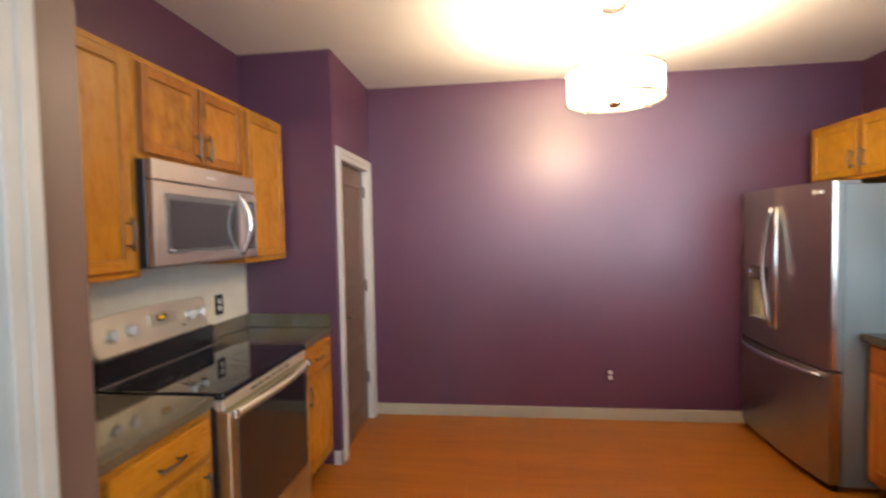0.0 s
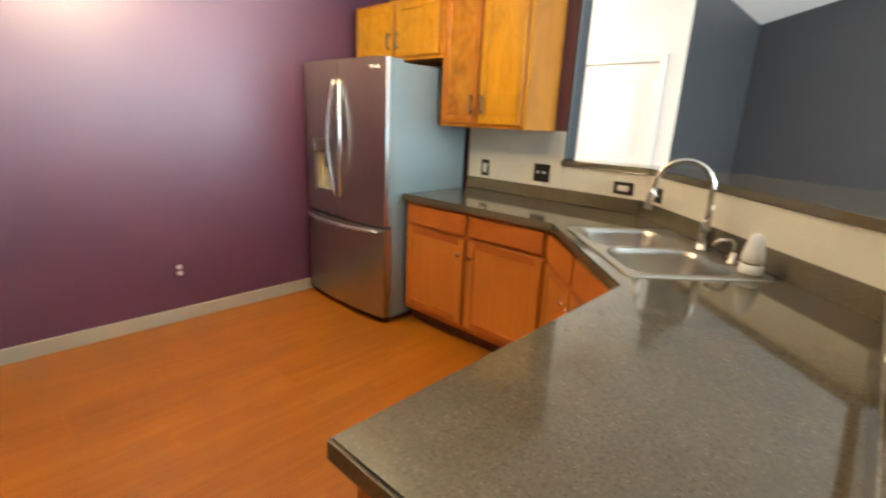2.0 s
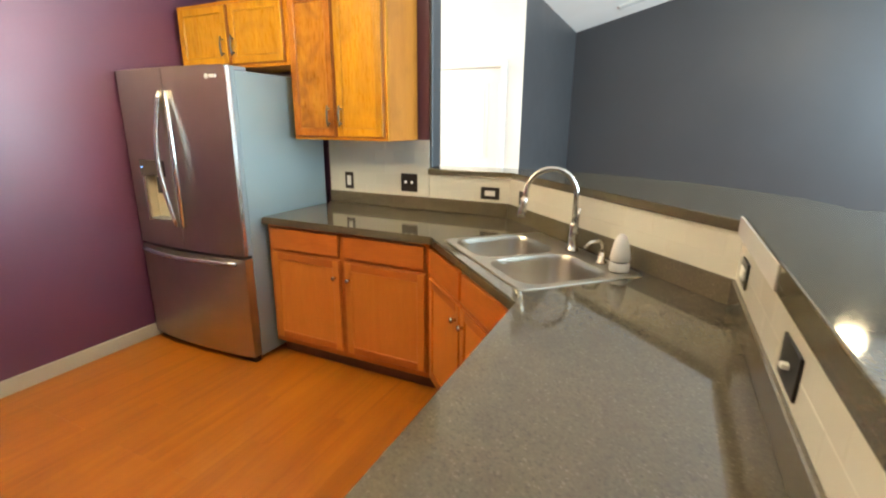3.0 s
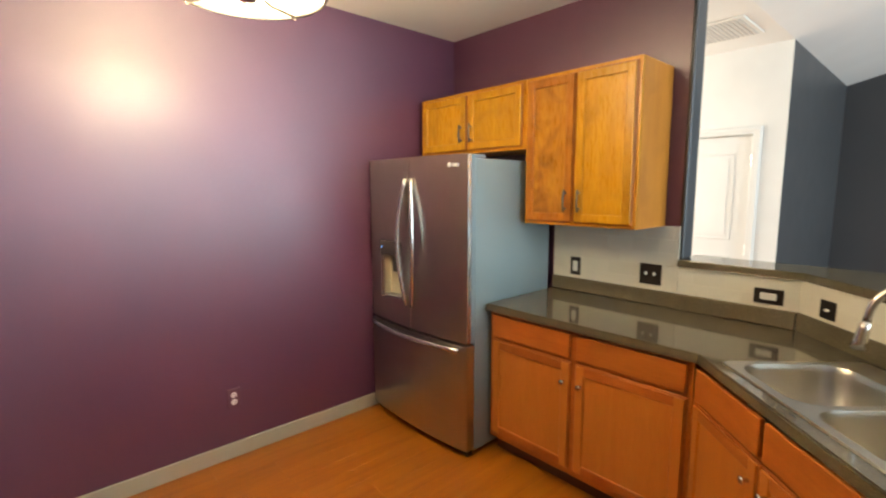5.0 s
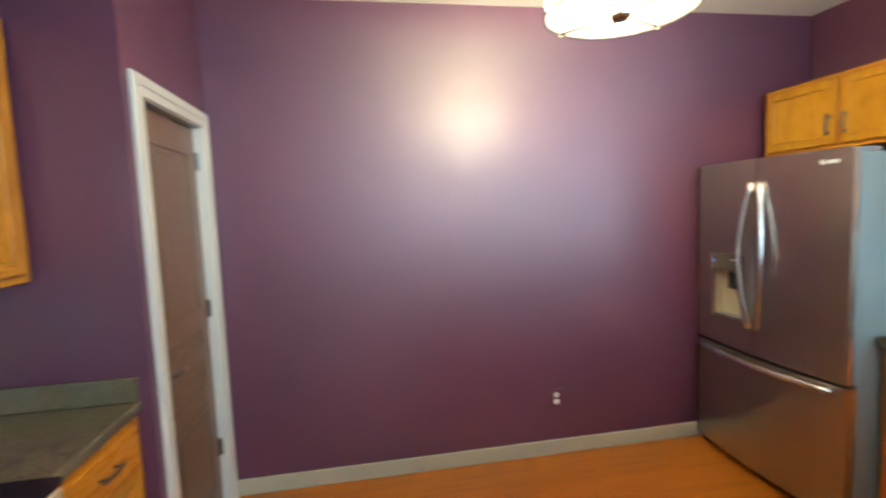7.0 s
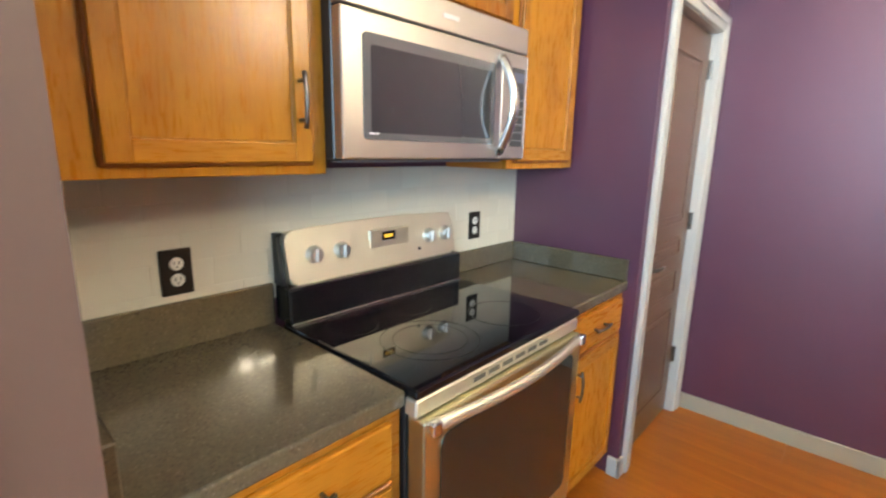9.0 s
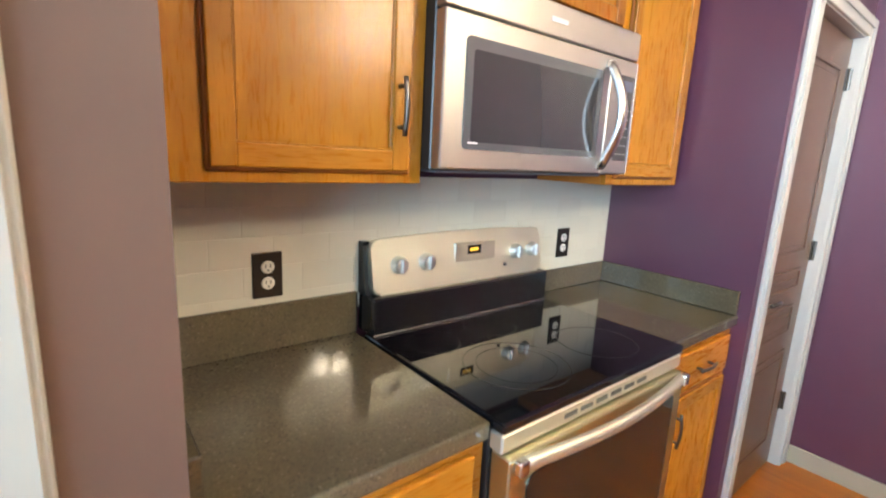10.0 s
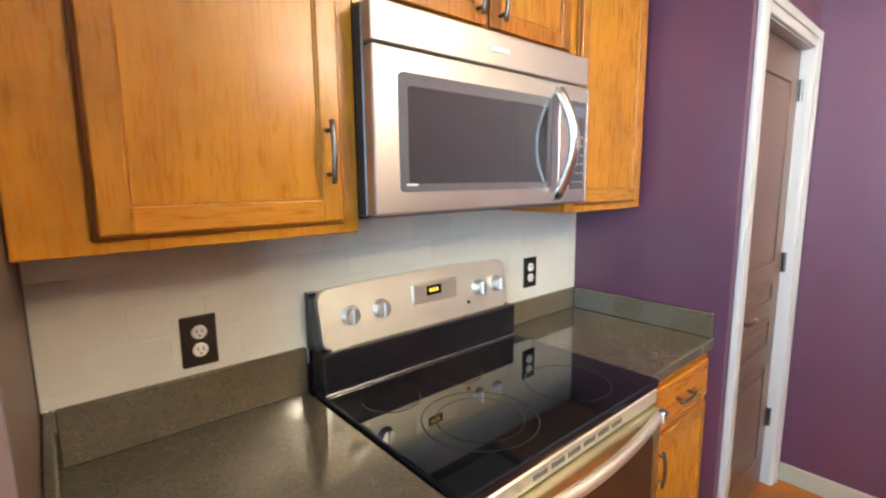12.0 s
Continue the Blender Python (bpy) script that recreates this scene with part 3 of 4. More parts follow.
def cabinet(name, label, m, w, z0, z1, depth, doors, drawers, wood=(None, None), toe=False, group="", grip="bar", rail=0.044, stained=(), golden=False):
    """front of the face frame at y = 0, body behind it; doors and drawers stand 19 mm proud"""
    up, level = wood
    ob = thing(name, m, label, "cabinet", group)
    zb = z0 + (0.1 if toe else 0)
    bm = box(0, w, 0.02, depth, zb, z1)
    part("body", bm, OAK_BODY if up is OAK_V else up, ob)
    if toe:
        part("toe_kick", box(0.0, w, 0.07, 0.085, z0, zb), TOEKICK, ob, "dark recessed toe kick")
    bm = bmesh.new()
    add_box(bm, 0, w, 0.0, 0.02, zb, z1, 0.0015)
    part("face_frame", bm, level, ob)
    for k, (x0, x1, a, b, hx, hz) in enumerate(doors):
        up = OAK_BROWN if k in stained else OAK_GOLD if golden else wood[0]
        frame_wood, rail_wood = (OAK_FRAME, OAK_RAIL) if wood[0] is OAK_V else (wood[0], level)
        if golden:
            frame_wood = rail_wood = OAK_GOLD
        if k in stained:
            frame_wood = OAK_REDDISH
        d = part("door", box(x0 + 0.003, x1 - 0.003, -0.0115, 0.0, a + 0.003, b - 0.003, 0.001), up, ob, "browner, unevenly stained door" if k in stained else "")
        # slightly larger slab: stained edge and painted gap shade round the door
        part("routed_edge", box(x0 - 0.007, x1 + 0.007, -0.009, -0.0005, a - 0.007, b + 0.007, 0.003), BEAD if wood[0] is OAK_V else level, d, "routed edge, darkened for stain and gap shade")
        for p0, p1 in ((x0, x0 + rail), (x1 - rail, x1)):
            part("stile", box(p0, p1, -0.019, -0.010, a, b, 0.0035, 2), frame_wood, d)
        for q0, q1 in ((a, a + rail), (b - rail, b)):
            part("rail", box(x0 + rail - 0.0015, x1 - rail + 0.0015, -0.0188, -0.010, q0, q1, 0.0035, 2), rail_wood if k not in stained else frame_wood, d)
        bead = bmesh.new()
        i0, i1, j0, j1 = x0 + rail - 0.001, x1 - rail + 0.001, a + rail - 0.001, b - rail + 0.001
        for p0, p1, q0, q1 in ((i0, i1, j0, j0 + 0.005), (i0, i1, j1 - 0.005, j1), (i0, i0 + 0.005, j0 + 0.005, j1 - 0.005), (i1 - 0.005, i1, j0 + 0.005, j1 - 0.005)):
            add_box(bead, p0, p1, -0.0155, -0.010, q0, q1, 0.002)
        part("bead", bead, frame_wood, d)
        if grip == "bar" and hx is not None:
            part("handle", handle_bar(hx, hz, -0.019, 0.12, True, DARK_METAL), DARK_METAL, d, "dark bronze bow handle", True)
        elif hx is not None:
            part("knob", knob(hx, hz, -0.019), NICKEL, d, "brushed nickel knob", True)
    for x0, x1, a, b, hx in drawers:
        bm = box(x0, x1, -0.019, 0.0, a, b, 0.005, 2)
        d = part("drawer_front", bm, level, ob)
        if hx is not None:
            part("handle", handle_bar(hx, (a + b) / 2, -0.019, 0.12, False, DARK_METAL), DARK_METAL, d, "dark bronze bow handle", True)
    return ob


OAK = (OAK_V, OAK_H)
OAKF = (OAK_V, OAK_V)
MAPLE = (MAPLE_V, MAPLE_H)
# west run, fronts face east
cabinet("base_cabinet", "honey oak base cabinet with drawer and door beside the range", pose(-1.04, 1.605, 0, 0, 0, 90), 0.537, 0, 0.873, 0.56,
        [(0.05, 0.50, 0.13, 0.69, 0.455, 0.60)], [(0.05, 0.50, 0.715, 0.85, 0.275)], OAK, True, "base cabinets beside the range")
cabinet("base_cabinet", "honey oak base cabinet between range and pantry wall", pose(-1.04, 2.915, 0, 0, 0, 90), 0.492, 0, 0.873, 0.56,
        [(0.03, 0.455, 0.13, 0.69, 0.075, 0.60)], [(0.03, 0.455, 0.715, 0.85, 0.24)], OAK, True, "base cabinets beside the range")
UP_L = -1.315
cabinet("wall_cabinet", "honey oak wall cabinet, closed, above the counter", pose(UP_L, 1.601, 0, 0, 0, 90), 0.551, 1.372, 2.228, 0.293,
        [(0.101, 0.506, 1.40, 2.198, 0.476, 1.535)], [], OAKF, False, "wall cabinets over the range")
cabinet("wall_cabinet", "small honey oak wall cabinet above the microwave", pose(UP_L, 2.154, 0, 0, 0, 90), 0.75, 1.832, 2.228, 0.293,
        [(0.02, 0.368, 1.855, 2.20, 0.335, 1.93), (0.382, 0.73, 1.855, 2.20, 0.415, 1.93)], [], OAKF, False, "wall cabinets over the range", stained=(0, 1))
cabinet("wall_cabinet", "honey oak wall cabinet beside the microwave", pose(UP_L, 2.906, 0, 0, 0, 90), 0.484, 1.370, 2.228, 0.293,
        [(0.04, 0.438, 1.40, 2.198, None, 0)], [], OAKF, False, "wall cabinets over the range")
# east run, fronts face west
UP_R = 2.352
cabinet("wall_cabinet", "stained oak wall cabinet above the refrigerator", pose(UP_R, 4.235, 0, 0, 0, -90), 0.955, 1.80, 2.20, 0.355,
        [(0.03, 0.462, 1.825, 2.175, 0.43, 1.93), (0.49, 0.925, 1.825, 2.175, 0.522, 1.93)], [], OAKF, False, "wall cabinets over refrigerator and counter", "bar", golden=True)
cabinet("wall_cabinet", "tall stained oak wall cabinet with two doors", pose(UP_R, 3.278, 0, 0, 0, -90), 0.684, 1.362, 2.20, 0.355,
        [(0.022, 0.325, 1.385, 2.175, 0.292, 1.50), (0.345, 0.662, 1.385, 2.175, 0.378, 1.50)], [], OAKF, False, "wall cabinets over refrigerator and counter", "bar", stained=(0,), golden=True)
CAB_R = 2.075
cabinet("base_cabinet", "orange maple base cabinet with two doors and drawers", pose(CAB_R, 3.295, 0, 0, 0, -90), 1.11, 0, 0.873, 0.62,
        [(0.035, 0.535, 0.14, 0.70, 0.508, 0.60), (0.575, 1.085, 0.14, 0.70, 0.603, 0.60)], [(0.035, 0.535, 0.725, 0.855, None), (0.575, 1.085, 0.725, 0.855, None)],
        MAPLE, True, "base cabinets of the sink counter", "knob")
DI = math.sqrt(0.5)
cabinet("sink_cabinet", "orange maple corner sink cabinet with two doors", pose(2.068, 2.178, 0, 0, 0, -135), 0.90, 0, 0.74, 0.30,
        [(0.03, 0.44, 0.14, 0.70, 0.405, 0.625), (0.46, 0.87, 0.14, 0.70, 0.495, 0.625)], [(0.03, 0.44, 0.725, 0.855, None), (0.46, 0.87, 0.725, 0.855, None)],
        MAPLE, True, "base cabinets of the sink counter", "knob")
pen = thing("peninsula_cabinet", pose(0.33, 0.915, 0), "orange maple peninsula base cabinet under the counter", "cabinet", "base cabinets of the sink counter")
part("body", box(0, 1.02, 0.005, 0.56, 0.0, 0.873, 0.002), MAPLE_V, pen)
part("end_panel", box(-0.008, -0.001, 0.0, 0.57, 0.0, 0.873, 0.002), MAPLE_V, pen)

# ---- worktops ----
bm = box(WEST + 0.002, -1.02, 1.600, 2.141, 0.875, COUNTER, 0.006, 2)
top = tagged(part("countertop", bm, GRANITE), "dark speckled granite-look worktop beside the range", "countertop")
part("backsplash_strip", box(WEST + 0.002, WEST + 0.02, 1.620, 2.141, COUNTER, 1.04, 0.003), GRANITE, top)
part("side_splash", box(WEST + 0.002, -1.03, 1.600, 1.619, COUNTER, 1.04, 0.003), GRANITE, top)
bm = box(WEST + 0.002, -1.02, 2.909, JOG_Y - 0.002, 0.875, COUNTER, 0.006, 2)
top = tagged(part("countertop", bm, GRANITE), "dark speckled worktop between range and pantry wall", "countertop")
part("backsplash_strip", box(WEST + 0.002, WEST + 0.02, 2.909, JOG_Y - 0.021, COUNTER, 1.005, 0.003), GRANITE, top)
part("side_splash", box(WEST + 0.002, -1.025, JOG_Y - 0.02, JOG_Y - 0.002, COUNTER, 1.005, 0.003), GRANITE, top)

# sink frame: centre of the deck, u along the diagonal front, v towards the corner
SC, SU, SV = Vector((1.925, 1.622)), Vector((-DI, -DI)), Vector((DI, -DI))


def diag(u, v):
    p = SC + SU * u + SV * v
    return (p.x, p.y)


outer = [(EAST - 0.004, 3.298), (2.035, 3.298), (2.035, 2.165), (1.372, 1.528), (0.297, 1.528), (0.297, TILE_Y - 0.004), (1.655, TILE_Y - 0.004), (EAST - 0.004, 1.966)]
hole = [diag(-0.36, -0.243), diag(0.36, -0.243), diag(0.36, 0.243), diag(-0.36, 0.243)]
bm = bmesh.new()
vo = [bm.verts.new((*p, COUNTER)) for p in outer]
vh = [bm.verts.new((*p, COUNTER)) for p in hole]
eo = [bm.edges.new((vo[i], vo[(i + 1) % len(vo)])) for i in range(len(vo))]
eh = [bm.edges.new((vh[i], vh[(i + 1) % 4])) for i in range(4)]
bmesh.ops.triangle_fill(bm, use_beauty=True, use_dissolve=False, edges=eo + eh)
for f in list(bm.faces):
    c = f.calc_center_median()
    d = Vector((c.x, c.y)) - SC
    if abs(d.dot(SU)) < 0.359 and abs(d.dot(SV)) < 0.242 and all(v in vh for v in f.verts):
        bm.faces.remove(f)
ext = bmesh.ops.extrude_face_region(bm, geom=list(bm.faces))
for v in ext["geom"]:
    if isinstance(v, bmesh.types.BMVert):
        v.co.z = 0.875
rim = [e for e in bm.edges if all(abs(v.co.z - COUNTER) < 1e-5 for v in e.verts) and e.is_manifold and abs(e.calc_face_angle(0)) > 1.0]
bmesh.ops.bevel(bm, geom=rim, offset=0.006, segments=2, affect="EDGES")
top = tagged(part("countertop", bm, GRANITE), "dark speckled granite-look worktop with corner sink and peninsula", "countertop")
part("backsplash_strip", box(EAST - 0.024, EAST - 0.006, 1.98, 3.298, COUNTER, 1.0, 0.003), GRANITE, top)
a, b = Vector((1.655, TILE_Y)), Vector((2.71, 1.966))
d = (b - a).normalized()
nrm = Vector((-d.y, d.x))
q = [a + nrm * 0.001, b + nrm * 0.001, b + nrm * 0.018, a + nrm * 0.018]
part("backsplash_strip", prism([tuple(p) for p in q], COUNTER, 1.0), GRANITE, top)
part("backsplash_strip", box(0.30, 1.65, TILE_Y + 0.001, TILE_Y + 0.019, COUNTER, 1.0, 0.003), GRANITE, top)

# ---- sink, tap, small things on the sink deck ----
sm = Matrix.Translation((SC.x, SC.y, COUNTER)) @ pose(0, 0, 0, 0, 0, -135)


def rounded(x0, x1, y0, y1, r, n=6):
    pts = []
    for cx, cy, s in ((x1 - r, y1 - r, 0), (x0 + r, y1 - r, 90), (x0 + r, y0 + r, 180), (x1 - r, y0 + r, 270)):
        pts += [(cx + r * math.cos(radians(s + 90 * i / n)), cy + r * math.sin(radians(s + 90 * i / n))) for i in range(n + 1)]
    return pts


def ring_loop(bm, pts, z):
    return [bm.verts.new((x, y, z)) for x, y in pts]


def bridge(bm, a, b):
    k = len(a)
    for i in range(k):
        bm.faces.new((a[i], a[(i + 1) % k], b[(i + 1) % k], b[i]))


sink = thing("kitchen_sink", sm, "stainless steel double bowl drop-in sink", "sink")
bm = bmesh.new()
o = ring_loop(bm, rounded(-0.378, 0.378, -0.261, 0.261, 0.03), 0.006)
h1 = ring_loop(bm, rounded(-0.35, -0.014, -0.23, 0.15, 0.085), 0.006)
h2 = ring_loop(bm, rounded(0.014, 0.35, -0.23, 0.15, 0.085), 0.006)
edges = []
for loop in (o, h1, h2):
    edges += [bm.edges.new((loop[i], loop[(i + 1) % len(loop)])) for i in range(len(loop))]
bmesh.ops.triangle_fill(bm, use_beauty=True, use_dissolve=False, edges=edges)
for f in list(bm.faces):
    s = {v for v in f.verts}
    if s <= set(h1) or s <= set(h2):
        bm.faces.remove(f)
lip = ring_loop(bm, rounded(-0.383, 0.383, -0.266, 0.266, 0.033), 0.0015)
bridge(bm, lip, o)
part("deck", bm, SINK, sink)
for x0, x1 in ((-0.35, -0.014), (0.014, 0.35)):
    bm = bmesh.new()
    loops = [ring_loop(bm, rounded(x0 + s, x1 - s, -0.23 + s, 0.15 - s, 0.085 - s * 0.5), z) for s, z in ((0, 0.006), (0.004, -0.002), (0.010, -0.02), (0.018, -0.14), (0.04, -0.165), (0.09, -0.172))]
    for p, q in zip(loops, loops[1:]):
        bridge(bm, p, q)
    bm.faces.new(loops[-1])
    bowl = part("bowl", bm, SINK, sink, "", True)
    cx = (x0 + x1) / 2
    part("drain", lathe([(0.045, -0.171), (0.043, -0.166), (0.02, -0.168)], (cx, -0.04, 0), "z", 20), BRIGHT, bowl, "polished drain", True)

tap = thing("kitchen_faucet", sm @ pose(0.0, 0.205, 0.007, 0, 0, -28), "brushed nickel gooseneck kitchen faucet", "faucet")
part("base", lathe([(0.03, 0), (0.03, 0.006), (0.022, 0.012), (0.019, 0.06), (0.019, 0.12), (0.014, 0.13)], (0, 0, 0), "z", 20), NICKEL, tap, "", True)
neck = [(0, 0, 0.12), (0, 0, 0.25)] + [(0, -0.107 + 0.107 * math.cos(a), 0.25 + 0.107 * math.sin(a)) for a in (math.pi * i / 14 for i in range(1, 14))] + [(0, -0.214, 0.25), (0, -0.217, 0.23)]
part("neck", tube(neck, 0.0115, 12), NICKEL, tap, "", True)
part("spray_head", tube([(0, -0.217, 0.235), (0, -0.221, 0.21), (0, -0.227, 0.17), (0, -0.231, 0.145)], 0.014, 14, [0.013, 0.016, 0.018, 0.021]), NICKEL, tap, "", True)
part("lever", tube([(0.018, 0, 0.085), (0.04, 0.003, 0.10), (0.052, 0.006, 0.15), (0.058, 0.01, 0.20)], 0.008, 10, [0.010, 0.010, 0.008, 0.006]), NICKEL, tap, "", True)
disp = thing("soap_dispenser", sm @ pose(0.20, 0.205, 0.007), "brushed nickel soap dispenser beside the faucet", "soap dispenser")
part("base", lathe([(0.022, 0), (0.022, 0.006), (0.014, 0.012), (0.012, 0.045)], (0, 0, 0), "z", 16), NICKEL, disp, "", True)
part("spout", tube([(0, 0, 0.04), (0, 0, 0.075), (0, -0.02, 0.092), (0, -0.06, 0.09), (0, -0.085, 0.07)], 0.007, 10), NICKEL, disp, "", True)
fresh = thing("air_freshener", sm @ pose(0.305, 0.205, 0.007), "white tapered air freshener standing on the sink deck", "air freshener")
part("base", lathe([(0.036, 0), (0.038, 0.006), (0.038, 0.03), (0.034, 0.034)], (0, 0, 0), "z", 20), WHITE_PLASTIC, fresh, "", True)
part("cover", lathe([(0.033, 0.04), (0.037, 0.044), (0.035, 0.07), (0.027, 0.11), (0.017, 0.135), (0.006, 0.143)], (0, 0, 0), "z", 20), WHITE_PLASTIC, fresh, "", True)
part("neck", lathe([(0.03, 0.034), (0.03, 0.04)], (0, 0, 0), "z", 16), SLOT, fresh, "dark gap under the cover")

# ---- range ----
rg = thing("range", pose(-1.0, 2.147, 0, 0, 0, 90), "stainless and black glass-top electric range", "range")
W = 0.756
part("body", box(0, W, 0.03, 0.585, 0.02, 0.895, 0.002), BLACK, rg)
ct = part("cooktop", box(-0.002, W + 0.002, -0.012, 0.56, 0.897, 0.922, 0.006, 2), BLACK_GLASS, rg, "black glass cooktop")


def flat_ring(cx, cy, r, wid, z):
    bm = bmesh.new()
    n = 40
    a = [bm.verts.new((cx + r * math.cos(2 * math.pi * i / n), cy + r * math.sin(2 * math.pi * i / n), z)) for i in range(n)]
    b = [bm.verts.new((cx + (r - wid) * math.cos(2 * math.pi * i / n), cy + (r - wid) * math.sin(2 * math.pi * i / n), z)) for i in range(n)]
    bridge(bm, a, b)
    return bm


for cx, cy, r in ((0.228, 0.172, 0.140), (0.55, 0.150, 0.118), (0.13, 0.398, 0.078), (0.362, 0.412, 0.085)):
    part("burner_ring", flat_ring(cx, cy, r, 0.003, 0.9226), RING, ct)
part("burner_ring", flat_ring(0.228, 0.172, 0.105, 0.002, 0.9226), RING, ct)
bm = box(0.0, W, 0.515, 0.60, 0.922, 1.035, 0.008, 2)
part("riser", bm, BLACK_GLASS, rg, "black riser behind the cooktop")
part("riser_trim", box(0.004, W - 0.004, 0.508, 0.5145, 0.9225, 0.928, 0.001), BRIGHT, rg, "thin bright trim line")
bm = bmesh.new()
pts = [(0.535, 1.035), (0.56, 1.185), (0.572, 1.197), (0.60, 1.197), (0.60, 1.035)]
outline = rounded(0.016, W - 0.016, 0.0, 0.160, 0.024)
outline[7:7] = [(W - 0.04 - (W - 0.08) * i / 12, 0.160) for i in range(1, 12)]
outline = [(x, y + (0.011 * math.sin(math.pi * x / W) if y > 0.12 else 0.0)) for x, y in outline]
add_prism(bm, outline, -0.034, 0.0, 0.007, 3)
bm.transform(Matrix.Translation((0, 0.535, 1.035)) @ pose(0, 0, 0, 80.54, 0, 0))
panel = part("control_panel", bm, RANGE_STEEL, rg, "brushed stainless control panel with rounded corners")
for x in (0.0, W - 0.037):
    bm = bmesh.new()
    lo = [bm.verts.new((x, y + (0.02 if y < 0.565 else 0), z - (0.008 if z > 1.1 else 0))) for y, z in pts]
    hi = [bm.verts.new((x + 0.02, y + (0.02 if y < 0.565 else 0), z - (0.008 if z > 1.1 else 0))) for y, z in pts]
    bm.faces.new(lo), bm.faces.new(hi[::-1]), bridge(bm, lo, hi)
    part("end_cap", bm, BLACK, panel, "black end cap")


def on_panel(z):
    return 0.535 + (z - 1.035) / 0.15 * 0.025


for x in (0.105, 0.205, 0.60, 0.69):
    z = 1.118
    bm = lathe([(0.027, -0.002), (0.027, 0.004), (0.024, 0.019), (0.021, 0.024), (0.004, 0.025)], (x, on_panel(z), z), "y", 20)
    add_box(bm, x - 0.004, x + 0.004, on_panel(z) - 0.032, on_panel(z) - 0.02, z - 0.021, z + 0.021, 0.001)
    part("knob", bm, KNOB_STEEL, panel, "bright metal knob", False)
part("display_frame", box(0.32, 0.50, on_panel(1.12) - 0.003, on_panel(1.12) + 0.008, 1.085, 1.165, 0.002), RANGE_STEEL, panel)
dsp = part("display", box(0.372, 0.432, on_panel(1.14) - 0.0065, on_panel(1.14), 1.125, 1.155), BLACK_GLASS, panel, "black display with amber digits")
for i in range(3):
    part("digit_bar", box(0.384 + 0.013 * i, 0.393 + 0.013 * i, on_panel(1.14) - 0.0075, on_panel(1.14) - 0.0062, 1.135, 1.146), AMBER, dsp)
part("indicator_knob", lathe([(0.006, 0), (0.005, 0.006)], (0.545, on_panel(1.07), 1.075), "y", 10), SLOT, panel)
bm = box(0.0, W, -0.008, 0.03, 0.85, 0.893, 0.004)
vent = part("vent_rail", bm, RANGE_STEEL, rg)
for i in range(6):
    part("slot", box(0.2 + i * 0.062, 0.247 + i * 0.062, -0.0095, -0.006, 0.866, 0.878), VENT_SLOT, vent)
bm = box(0.008, W - 0.008, -0.028, 0.03, 0.235, 0.846, 0.006, 2)
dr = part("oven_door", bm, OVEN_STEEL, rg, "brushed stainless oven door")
part("window", prism(rounded(0.06, W - 0.06, 0.30, 0.795, 0.03), 0.0, 0.004), OVEN_GLASS, dr, "dark glass oven window").matrix_local = Matrix.Translation((0, -0.0275, 0)) @ pose(0, 0, 0, 90, 0, 0)
bm = tube(arc((0.03, -0.036, 0.832), (W - 0.03, -0.036, 0.832), (0, -0.034, 0), 16), 0.0145, 12)
bm.transform(Matrix.Translation((0, 0, 0.832)) @ Matrix.Diagonal((1.0, 0.9, 1.12, 1.0)) @ Matrix.Translation((0, 0, -0.832)))
hb = part("handle", bm, RANGE_STEEL, dr, "satin steel bowed handle", True)
for x in (0.03, W - 0.03):
    part("handle_end", box(x - 0.014, x + 0.014, -0.05, -0.0275, 0.815, 0.849, 0.005, 2), BRIGHT, hb, "bright handle end")
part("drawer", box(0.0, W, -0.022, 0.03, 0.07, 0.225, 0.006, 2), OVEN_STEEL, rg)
part("badge", lathe([(0.012, 0), (0.012, 0.002)], (W / 2, -0.028, 0.28), "y", 16), BRIGHT, dr)
for x in (0.05, W - 0.05):
    for y in (0.08, 0.5):
        part("foot", lathe([(0.018, 0), (0.015, 0.02)], (x, y, 0), "z", 10), BLACK, rg)

# ---- microwave over the range ----
mw = thing("microwave_oven", pose(-1.252, 2.153, 0, 0, 0, 90), "stainless over-the-range microwave with dark window", "microwave")
part("body", box(0.0, 0.752, 0.03, 0.356, 1.405, 1.828, 0.003), BLACK, mw)
part("vent_strip", box(0.0, 0.752, -0.004, 0.03, 1.748, 1.828, 0.004, 2), STEEL, mw)
md = part("door", box(0.0, 0.612, -0.006, 0.03, 1.408, 1.744, 0.005, 2), STEEL, mw, "brushed stainless door")
bm = prism(rounded(0.06, 0.575, 1.455, 1.698, 0.012), 0.0, 0.003)
part("window", bm, MW_GLASS, md, "dark mesh glass window").matrix_local = Matrix.Translation((0, -0.0058, 0)) @ pose(0, 0, 0, 90, 0, 0)
bm = prism(rounded(0.082, 0.553, 1.472, 1.672, 0.008), 0.0, 0.001)
part("window_mesh", bm, MW_MESH, md, "darker perforated screen").matrix_local = Matrix.Translation((0, -0.0084, 0)) @ pose(0, 0, 0, 90, 0, 0)
cp = part("control_panel", box(0.614, 0.752, -0.006, 0.03, 1.408, 1.744, 0.005, 2), STEEL, mw)
part("keypad", box(0.665, 0.738, -0.0085, -0.005, 1.45, 1.70, 0.002), mat("keypad_grey", (0.055, 0.054, 0.056), 0.22), cp, "dark grey keypad")
part("panel_edge", box(0.7535, 0.757, -0.004, 0.028, 1.412, 1.742, 0.001), BRIGHT, cp, "bright edge strip")
for i in range(6):
    for j in range(3):
        part("key_mark", box(0.673 + j * 0.021, 0.685 + j * 0.021, -0.0092, -0.0084, 1.468 + i * 0.026, 1.472 + i * 0.026), GREY_PLASTIC, cp)
